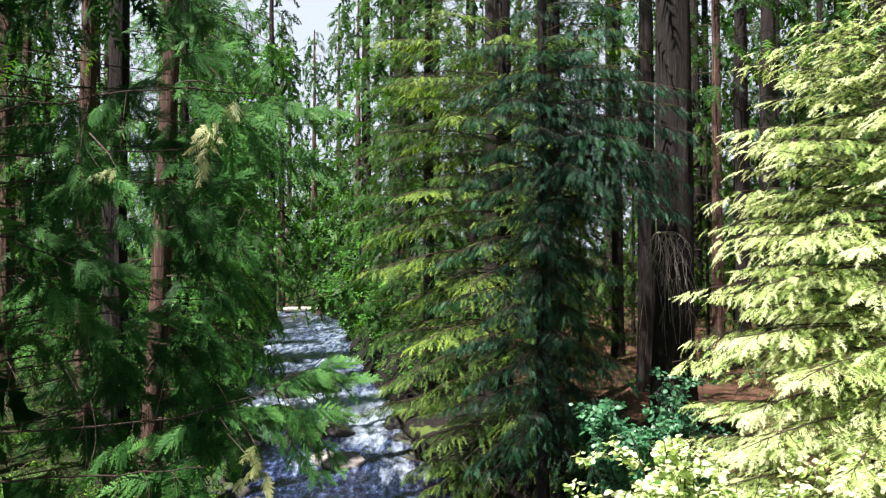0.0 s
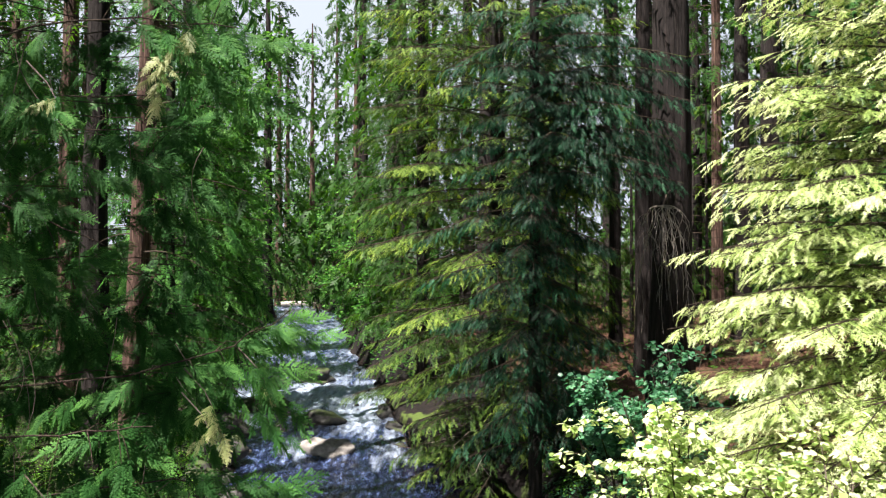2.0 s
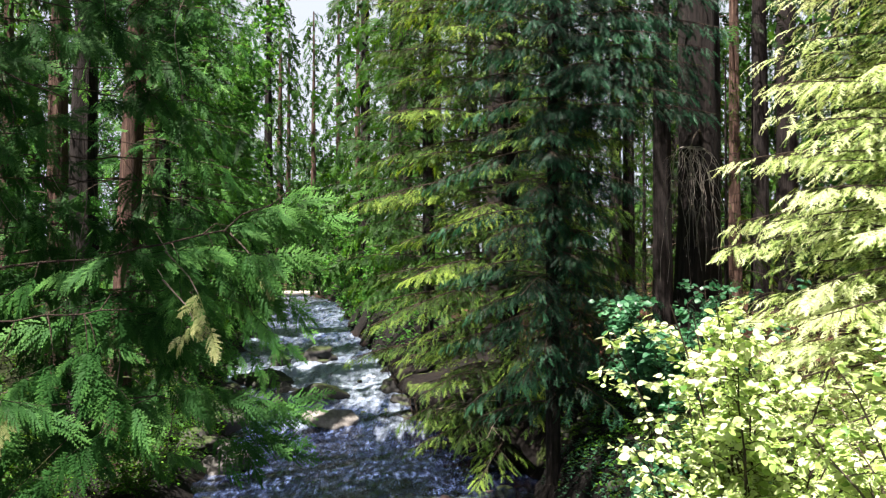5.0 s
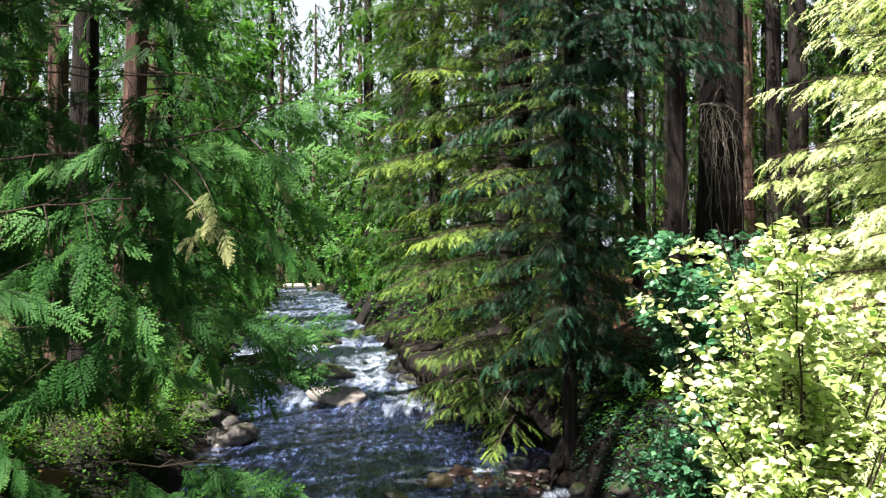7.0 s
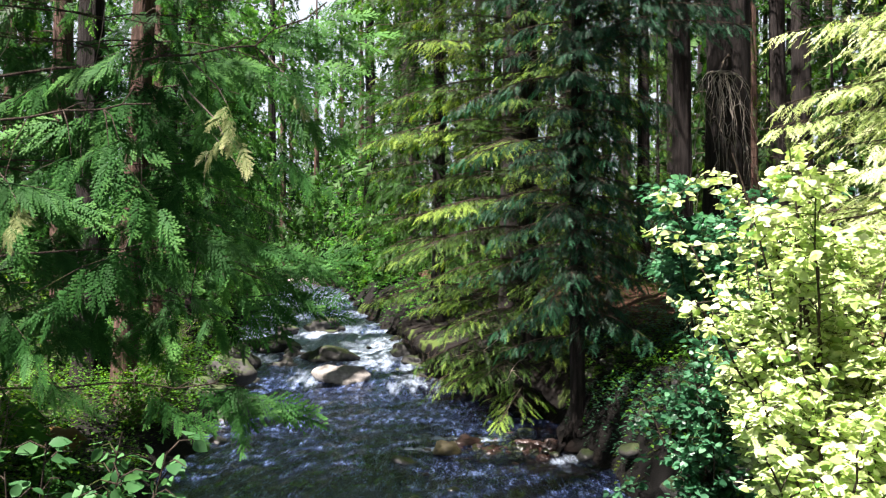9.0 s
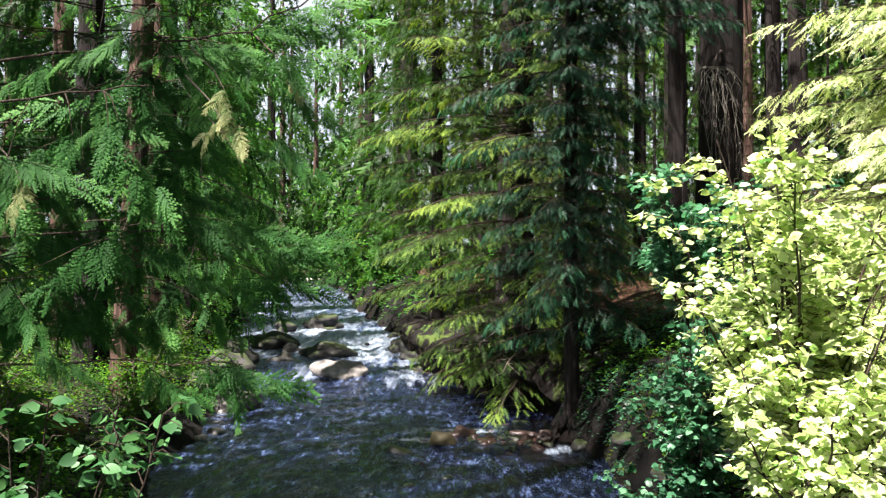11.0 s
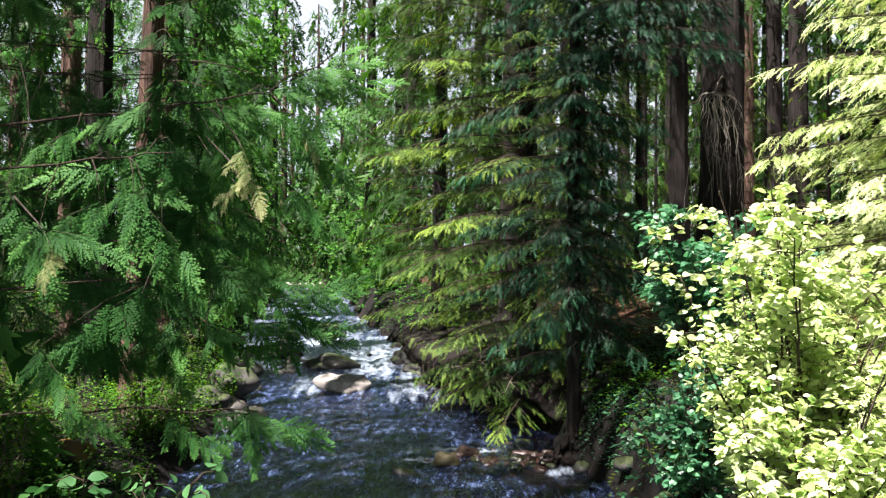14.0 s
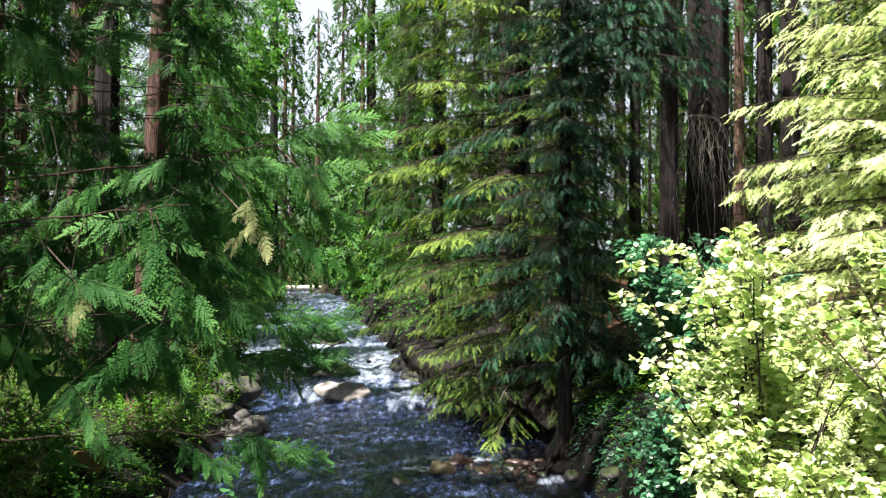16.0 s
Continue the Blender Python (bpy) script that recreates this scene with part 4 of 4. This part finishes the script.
far_c = conifer("fir_tree", "forest fir with a bare lower trunk", 25, 52, 34, 0.4, 11.0, (BARK, LIMB, FARGREEN), 3.8, 80, 0.9, 0.25, 0.42, BROOM, **FAR)
spots = []
for k in range(4000):
    x, y = rng.uniform(-62, 66), rng.uniform(-30, 140)
    l, r = float(bank_left(y)), float(bank_right(y))
    dist = max(l - x, x - r)
    if dist < 2.5 or (y < 24 and dist < 9) or (y < 38 and 0 < x - r < 15):
        continue
    if -14 < x < 14 and -14 < y < 12:
        continue
    sx, sy = -0.75, -0.66
    if y < 12 and -3 < x * sy - y * sx < 13.5 and (x - 2) * sx + (y - 7) * sy > 0:
        continue
    if any((x - a) ** 2 + (y - b) ** 2 < 4.0 ** 2 for a, b in spots):
        continue
    spots.append((x, y))
    if len(spots) > 26:
        break
forced = [(-15.0, 66), (-5.5, 54), (-17.5, 82), (-12, 87), (-16, 94), (-9, 80), (-20.5, 101), (-3, 50), (-2.2, 44.5), (-4.5, 66), (-0.5, 58), (-16.5, 54), (-19, 70), (-22, 62), (17, 38.5), (24, 46), (29, 51), (19.5, 45), (13, 39), (24, 39), (28, 43.5), (15.5, 48.5), (21.5, 55), (9, 41), (13, 44), (17.5, 41), (22, 44), (5.5, 43.5), (27, 40), (11, 50), (20, 50), (31, 46), (15, 55), (25, 53), (7.5, 52), (35, 40), (3, 50), (1.5, 41.5), (26, 33), (32, 36), (21, 36), (-34, 112), (-28, 118), (-23, 108), (-18.5, 114), (-14, 106), (-10, 116), (-6, 105), (-2, 112), (2, 104), (-31, 104), (-17, 37), (-21, 47), (-25, 41), (-29, 52), (-33, 60), (-19, 30), (-26, 33)]
# trees added round the place, mostly unseen, to block low skylight, far enough back to let the sun in
closing = []
for k in range(96):
    a = 2 * math.pi * k / 48 + rng.uniform(-0.05, 0.05)
    d = (34 if k < 48 else 44) + rng.uniform(-3, 3)
    x, y = 2 + d * math.cos(a), 10 + d * math.sin(a)
    if y < 14 or abs(x) > 24:
        if not float(bank_left(y)) - 2.5 < x < float(bank_right(y)) + 2.5:
            closing.append((x, y))
for x, y in spots + closing + forced:
    src = far_b if 78 < y < 103 and -21 < x < -8 else (far_b if rng.random() < 0.6 else far_a) if x < bank_left(y) else (far_c if rng.random() < 0.4 and y < 55 and (x, y) not in forced else far_a)
    s = rng.uniform(0.75, 1.2)
    s = 1.25 if (x, y) in forced[:9] else s
    s *= 0.6 if y > 103 else 1.0
    ob = copy_thing(src, pose(x, y, float(ground_z(x, y)), 0, 0, rng.uniform(0, 360)))
    ob.scale = (s, s, s)


# ---- shrubs ----
LEAF_MESH = {}


def shrub(name, label, x, y, height, spread, leaves, leaf, mat, stems=9, group="shrubs", lean=(0.0, 0.0), template=LEAF, tone0=0.45, category="shrub", near=False, skin=TWIG, low=0.3, foot=0.15, thick=0.016):
    """Arching stems, side twigs and leaves. near: each stem and the first 300 leaves are parts of their own."""
    z = float(ground_z(x, y))
    ob = thing(name, label, category, group, at=(x, y, z))
    woods, A, W = [], [], []
    for i in range(stems):
        a = rng.uniform(0, 6.28)
        out = spread * rng.uniform(0.1, 1.0)
        h = height * rng.uniform(low, 1.05)
        s = np.linspace(0, 1, 8)
        P = np.stack([(np.cos(a) * out + lean[0] * h) * s ** 1.4, (np.sin(a) * out + lean[1] * h) * s ** 1.4, h * s - 0.1], -1) + rng.normal(0, 0.02, (8, 3))
        wood = [tube(P, thick * (1 - 0.85 * s) + 0.003, 5)]
        for k in range(18):
            q = rng.uniform(foot, 1.0) ** 0.8
            b = np.array([np.interp(q, s, P[:, c]) for c in range(3)])
            d = unit(np.array([rng.normal(), rng.normal(), rng.uniform(-0.1, 0.7)]))
            ln = rng.uniform(0.25, 0.6) * spread * 0.6
            e = b + d * ln
            wood.append(tube(np.stack([b, (b + e) / 2 + [0, 0, 0.03], e]), (0.006, 0.004, 0.002), 3))
            m = max(2, leaves // (stems * 18))
            t = rng.uniform(0.15, 1.05, m)[:, None]
            A.append(b + (e - b) * t + rng.normal(0, leaf * 0.35, (m, 3)))
            W.append(d * 0.6 + rng.normal(0, 0.7, (m, 3)))
        woods.append(joined(wood))
    A, W = np.concatenate(A), np.concatenate(W)
    W[:, 2] = W[:, 2] * 0.4 - 0.15
    n = len(A)
    up = np.stack([rng.normal(0, 0.75, n), rng.normal(0, 0.75, n), np.ones(n)], -1)
    tone = np.clip(tone0 + rng.normal(0, 0.3, n), 0, 1)
    size = leaf * rng.uniform(0.6, 1.25, n)
    single = np.zeros(n, bool)
    if near:
        single[rng.permutation(n)[:300]] = True
        for w in woods:
            part("stem", mesh_np("stem", w[0], w[1], skin), ob)
        for i in np.nonzero(single)[0]:
            key = (mat.name, len(template[0]), int(tone[i] * 7.99))
            if key not in LEAF_MESH:
                LEAF_MESH[key] = mesh_np("leaf", template[0], template[1], mat, np.full(len(template[0]), (key[2] + 0.5) / 8))
            lf = part("leaf", LEAF_MESH[key], ob)
            yv = Vector(W[i]).normalized()
            xv = yv.cross(Vector(up[i])).normalized()
            zv = xv.cross(yv)
            lf.matrix_basis = Matrix.Translation(A[i]) @ Matrix((xv, yv, zv)).transposed().to_4x4() @ Matrix.Scale(size[i], 4)
    else:
        w = joined(woods)
        tagged(part("stem_wood", mesh_np("stem_wood", w[0], w[1], skin), ob), kind="stuff")
    r = ~single
    V, F, T = planted(template, A[r], W[r], up[r], size[r], tone[r])
    tagged(part("leafage", mesh_np("leafage", V, F, mat, T), ob), kind="stuff")
    return ob


shrub("leafy_shrub", "sunlit shrub with broad pale green leaves on the bank", 2.7, 8.1, 3.15, 1.25, 14000, 0.084, SUNLITLEAF, 40, tone0=0.74, template=FINELEAF, near=True, low=0.2, foot=0.06, skin=LIMB)
shrub("leafy_shrub", "low sunlit shrub with broad leaves at the bank edge", 2.3, 7.0, 1.9, 0.85, 5000, 0.082, SUNLITLEAF, 18, tone0=0.7, near=True, low=0.25, foot=0.06, skin=LIMB)
shrub("leafy_shrub", "pale sunlit shrub with broad leaves under the fir", 3.7, 7.0, 2.5, 1.3, 7500, 0.082, SUNLITLEAF, 22, tone0=0.76, near=True)
shrub("leafy_shrub", "tall shrub with leaves coloured as in shade over the bank", 2.75, 10.9, 3.0, 1.15, 5200, 0.085, SHADEDLEAF, 9, tone0=0.6, lean=(-0.15, -0.05), near=True, low=0.75, foot=0.64, skin=LIMB)
shrub("leafy_shrub", "cool green shrub beside an old fir trunk", 3.7, 12.0, 2.7, 1.2, 4200, 0.09, SHADEDLEAF, 18, skin=LIMB)
shrub("leafy_shrub", "slender sunlit shrub with pale leaves at the bank edge", 2.6, 8.8, 2.9, 0.7, 2200, 0.084, SUNLITLEAF, 10, tone0=0.5, low=0.4, foot=0.2, skin=LIMB)
shrub("leafy_shrub", "leafy shrub coloured as in shade below a sunlit one", 2.3, 9.5, 2.7, 0.9, 3400, 0.085, SHADEDLEAF, 14, tone0=0.45, low=0.3, foot=0.2, skin=LIMB)
shrub("leafy_shrub", "small broad-leaved plant at the bank foot", 2.75, 12.0, 0.9, 0.6, 700, 0.07, SHADEDLEAF, 8)
shrub("leafy_plant", "low broad-leaved plant with large leaves at the water", -2.2, 5.45, 2.7, 0.42, 620, 0.075, PLANTLEAF, 8, thick=0.006, lean=(0.14, 0.0), tone0=0.7, template=ROUNDLEAF, near=True, low=0.6, foot=0.5, skin=LIMB, category="plant")
for x, y, h, sp in ((-6.2, 11.0, 1.3, 0.9), (-7.4, 13.6, 1.5, 1.1), (-5.3, 14.4, 1.1, 0.8), (-8.2, 10.6, 1.6, 1.1), (-6.4, 17.6, 1.3, 1.0), (-4.9, 9.6, 1.2, 0.8), (-7.2, 20.5, 1.4, 1.1), (-3.9, 8.3, 0.9, 0.6)):
    shrub("huckleberry_shrub", "low shrub with tiny layered green leaves", x, y, h, sp, 2600, 0.05, HERB, 14, "low shrubs", template=LEAFLET, tone0=0.5)
for x, y, h, s in ((-17.5, 72, 9, 3.5), (-11, 43, 6, 2.5), (-12.7, 50, 9, 3), (-15.5, 60, 11, 3.4), (-22, 84, 12, 4), (-12, 90, 9, 4), (-17, 96, 12, 5), (-6, 60, 5, 2.6), (-3.6, 42, 4, 2.2), (-8, 76, 8, 3.5), (-25, 100, 16, 5), (-7.0, 68, 13, 3.6), (-15, 102, 18, 5), (-19, 108, 19, 5), (-11, 98, 15, 4.5), (-6.2, 52, 9, 3.0), (-11.0, 36, 5, 2.0)):
    shrub("alder_tree", "bright green alder thicket beside the stream", x, y, h, s, 3000, 0.6 if y > 88 else 0.36 if y > 55 else 0.24, ALDER, 12, "alder thickets", template=LEAFLET, category="tree")

for x, y, h, s, n, lf in ((-8.5, 27.0, 13.5, 1.9, 9000, 0.2), (-10.4, 33.5, 15.0, 2.2, 10000, 0.26), (-12.4, 41.0, 16.0, 2.6, 10000, 0.32)):
    shrub("alder_tree", "leafy green alder leaning over the stream", x, y, h, s, n, lf, ALDER, 22, "alder thickets", template=LEAFLET, category="tree", low=0.25, tone0=0.65, lean=(0.13, 0.0))


def ground_cover(label, name, n, area, leaf, height, mat, seed, clump=0.5, template=LEAFLET, bank=0.2):
    """Many small leaves in layers over the soil, thicker in patches."""
    g = np.random.default_rng(seed)
    x, y = g.uniform(area[0], area[1], n * 3), g.uniform(area[2], area[3], n * 3)
    dens = fbm(x * 0.9, y * 0.9, 3, seed)
    out = np.maximum(bank_left(y) - x, x - bank_right(y))
    ok = (dens > clump) & (out > bank)
    x, y, dens = x[ok][:n], y[ok][:n], dens[ok][:n]
    m = len(x)
    h = height * np.clip((dens - clump) * 5, 0.15, 1) * g.uniform(0.05, 1.0, m) ** 0.5
    A = np.stack([x, y, ground_z(x, y) + h], -1)
    a = g.uniform(0, 6.28, m)
    W = np.stack([np.cos(a), np.sin(a), g.normal(-0.15, 0.25, m)], -1)
    up = np.stack([g.normal(0, 0.3, m), g.normal(0, 0.3, m), np.ones(m)], -1)
    V, F, T = planted(template, A, W, up, leaf * g.uniform(0.6, 1.3, m), np.clip(0.4 + g.normal(0, 0.2, m), 0, 1))
    return tagged(new(name, mesh_np(name, V, F, mat, T, flat=True)), label, "undergrowth", kind="stuff")


ground_cover("low green undergrowth of small leaves on the left bank", "undergrowth", 30000, (-12, -2.4, 6, 27), 0.075, 0.8, HERB, 21, 0.49)
ground_cover("layered small green leaves crowding the near bank", "undergrowth", 16000, (-9, -3.6, 8, 20), 0.065, 0.7, HERB, 31, 0.40, bank=0.25)
ground_cover("tall green undergrowth of small leaves further up the bank", "undergrowth", 27000, (-30, -5, 22, 78), 0.17, 0.9, HERB, 22, 0.36)
ground_cover("sparse green undergrowth on the shaded forest floor", "undergrowth", 12000, (0, 30, 16, 70), 0.13, 0.4, HERB, 23, 0.56)
ground_cover("leafy undergrowth at the top of the near bank", "undergrowth", 15000, (1, 11, 4, 18), 0.07, 0.5, HERB, 24, 0.44)
ground_cover("green thicket of small leaves beyond the far log", "undergrowth", 16000, (-40, 6, 72, 112), 0.3, 1.8, ALDER, 26, 0.3, bank=-1.5)
ground_cover("low green plants along the far right bank", "undergrowth", 14000, (-12, 4, 26, 80), 0.2, 0.8, ALDER, 27, 0.35, bank=0.0)
ground_cover("dark green small leaves hanging on the earth bank", "undergrowth", 5000, (1.3, 4.6, 10.5, 19.5), 0.07, 0.3, SHADEDLEAF, 28, 0.48, bank=0.1)
ground_cover("mossy small leaves hanging on the bank edge", "undergrowth", 9000, (-4, 5, 9, 40), 0.08, 0.25, MOSSY, 25, 0.5, bank=-0.05)

# ---- far log ----
V, F = tube(np.array([(-16.6, 79, 1.15), (-14.5, 79.3, 1.2), (-12.4, 79.2, 1.15), (-11, 79.0, 1.2)]), (0.26, 0.24, 0.22, 0.2), 12, 0.05)
log = tagged(new("log", mesh_np("log", V, F, PALE)), "pale bleached log lying across the stream", "log")


# ---- faded sprays of the near cedar ----
cz = near_cedar.location
for x, y, z, size, turn in ((-1.68, 6.83, 4.18, 0.34, -68), (-1.7, 6.83, 3.98, 0.18, -135), (-2.12, 6.78, 7.1, 0.42, -88), (-1.85, 6.75, 7.28, 0.36, -140), (-2.7, 6.25, 6.6, 0.28, -166), (-1.3, 7.1, 4.32, 0.15, -60), (-2.6, 6.1, 3.5, 0.2, -110)):
    e = np.array([x, y, z])
    V, F = tube(np.stack([e + [-0.25, 0.05, 0.3], e + [-0.07, 0.02, 0.12], e]) - np.array(cz), (0.007, 0.005, 0.003), 4)
    twig = part("twig", mesh_np("twig", V, F, TWIG), near_cedar)
    drape(twig, x, y, z, size, turn, FADED, 1, 0.5, "faded_spray", "faded yellow cedar spray")


def droop_twigs(name, apex, count, drop, spread, parent, label):
    """A dead branch end whose bare twigs arch out and hang in a fan."""
    pieces = []
    base = np.array(parent.location)
    for i in range(count):
        a = rng.uniform(-1, 1)
        s = np.linspace(0, 1, 10)
        P = np.stack([apex[0] + a * spread * s ** 0.45 + np.cumsum(rng.normal(0, 0.04, 10)), apex[1] + rng.uniform(-0.3, 0.02) * s, apex[2] - drop * rng.uniform(0.4, 1.0) * s ** 1.9 + np.cumsum(rng.normal(0, 0.012, 10))], -1)
        pieces.append(tube(P - base, 0.006 * (1 - 0.8 * s) + 0.002, 3))
        for k in range(3):
            q = rng.integers(2, 8)
            side = rng.choice((-1, 1))
            e = P[q] + [side * rng.uniform(0.06, 0.2), rng.normal(0, 0.05), -rng.uniform(0.15, 0.4)]
            pieces.append(tube(np.stack([P[q], (P[q] + e) / 2 + [side * 0.03, 0, 0.03], e]) - base, (0.005, 0.004, 0.002), 3))
    w = joined(pieces)
    part(name, mesh_np(name, w[0], w[1], PALE), parent, label)


big = [o for o in scene.objects if o.parent is None and str(o.get("label", "")).startswith("massive")][0]
V, F = tube(np.array([(4.7, 15.3, 6.75), (4.62, 15.16, 6.78), (4.52, 15.08, 6.68), (4.42, 15.02, 6.45)]) - np.array(big.location), (0.03, 0.022, 0.016, 0.01), 6)
part("dead_limb", mesh_np("dead_limb", V, F, TWIG), big, "bare grey dead limb")
droop_twigs("dead_twig_fan", (4.42, 15.0, 6.45), 20, 2.6, 0.48, big, "hanging fan of bare grey twigs")

# ---- thin bare shoots hanging from the near cedar ----
for i in range(16):
    x, y, z = rng.uniform(-3.6, -1.3), rng.uniform(6.2, 7.6), rng.uniform(3.4, 7.2)
    ln = rng.uniform(0.5, 1.3)
    s = np.linspace(0, 1, 8)
    b = rng.uniform(-0.3, 0.3)
    P = np.stack([x + b * s + 0.12 * np.sin(s * 3 + i), y + 0.1 * s, z - ln * s], -1) - np.array(cz)
    V, F = tube(P, 0.003 * (1 - 0.7 * s) + 0.001, 4)
    part("bare_shoot", mesh_np("bare_shoot", V, F, TWIG), near_cedar, "thin bare grey shoot")

# ---- roots of the bank fir, dead limbs of the hemlock ----
fir = [o for o in scene.objects if o.parent is None and str(o.get("label", "")).startswith("fir with bluish")][0]
for i in range(8):
    a = -3.0 + 0.42 * i + rng.normal(0, 0.12)
    ln = rng.uniform(0.5, 1.1)
    s = np.linspace(0, 1, 9)
    px, py = np.cos(a + 0.5 * s) * (0.1 + ln * s), np.sin(a + 0.5 * s) * (0.1 + ln * s)
    gz = ground_z(px + fir.location.x, py + fir.location.y) - fir.location.z
    P = np.stack([px, py, np.maximum(gz + 0.015, 0.1 - 1.6 * s) + rng.normal(0, 0.015, 9)], -1)
    V, F = tube(P, 0.045 * (1 - 0.8 * s) + 0.006, 6, 0.1, i)
    part("root", mesh_np("root", V, F, BARK), fir)
hem = [o for o in scene.objects if o.parent is None and str(o.get("label", "")).startswith("hemlock with layered")][0]
for i in range(18):
    a, h, ln = rng.uniform(-3.6, -0.9), rng.uniform(1.2, 7.5), rng.uniform(0.9, 2.0)
    s = np.linspace(0, 1, 7)
    P = np.stack([np.cos(a) * ln * s, np.sin(a) * ln * s, h + 0.12 * ln * s - 0.25 * ln * s ** 2 + rng.normal(0, 0.02, 7)], -1)
    pieces = [tube(P, 0.014 * (1 - 0.8 * s) + 0.003, 4)]
    for k in range(6):
        q = rng.integers(2, 7)
        e = P[q] + np.array([np.cos(a + rng.choice((-0.8, 0.8))), np.sin(a + rng.choice((-0.8, 0.8))), rng.uniform(-0.6, 0.2)]) * rng.uniform(0.2, 0.5)
        pieces.append(tube(np.stack([P[q], e]), (0.005, 0.002), 3))
    w = joined(pieces)
    part("dead_limb", mesh_np("dead_limb", w[0], w[1], TWIG), hem, "bare dead tan limb")

# ---- stick caught in the stream ----
V, F, T = joined([tube(np.array(p), r, 5) for p, r in (
    (((-0.15, 22.3, 0.62), (-0.25, 22.35, 0.35), (-0.33, 22.4, 0.12), (-0.4, 22.4, -0.15)), (0.012, 0.018, 0.022, 0.022)),
    (((-0.3, 22.38, 0.15), (-0.75, 22.2, 0.1), (-1.15, 22.1, 0.22), (-1.35, 22.0, 0.36)), (0.02, 0.016, 0.012, 0.006)),
    (((-0.75, 22.2, 0.1), (-1.0, 22.4, 0.24)), (0.01, 0.005)))])
tagged(new("stick", mesh_np("stick", V, F, LIMB)), "dark forked stick caught in the stream", "branch")

# ---- glowing ring added to whiten the sky low over the forest ----
hz = Nodes("white_sky_glow")
sky_glow = hz.done(hz.add("Emission", Color=(0.86, 0.95, 0.98, 1), Strength=0.23).outputs[0])
a = np.linspace(0, 2 * np.pi, 96, endpoint=False)
ring = np.concatenate([np.stack([1300 * np.cos(a), 1300 * np.sin(a), 0 * a - 20], -1), np.stack([1300 * np.cos(a), 1300 * np.sin(a), 0 * a + 640], -1)])
k = np.arange(96)
F = np.stack([k, (k + 1) % 96, (k + 1) % 96 + 96, k + 96], -1)
tagged(new("backdrop", mesh_np("backdrop", ring, F, sky_glow)), "glowing ring that whitens the low sky beyond the forest", "sky", kind="structure")
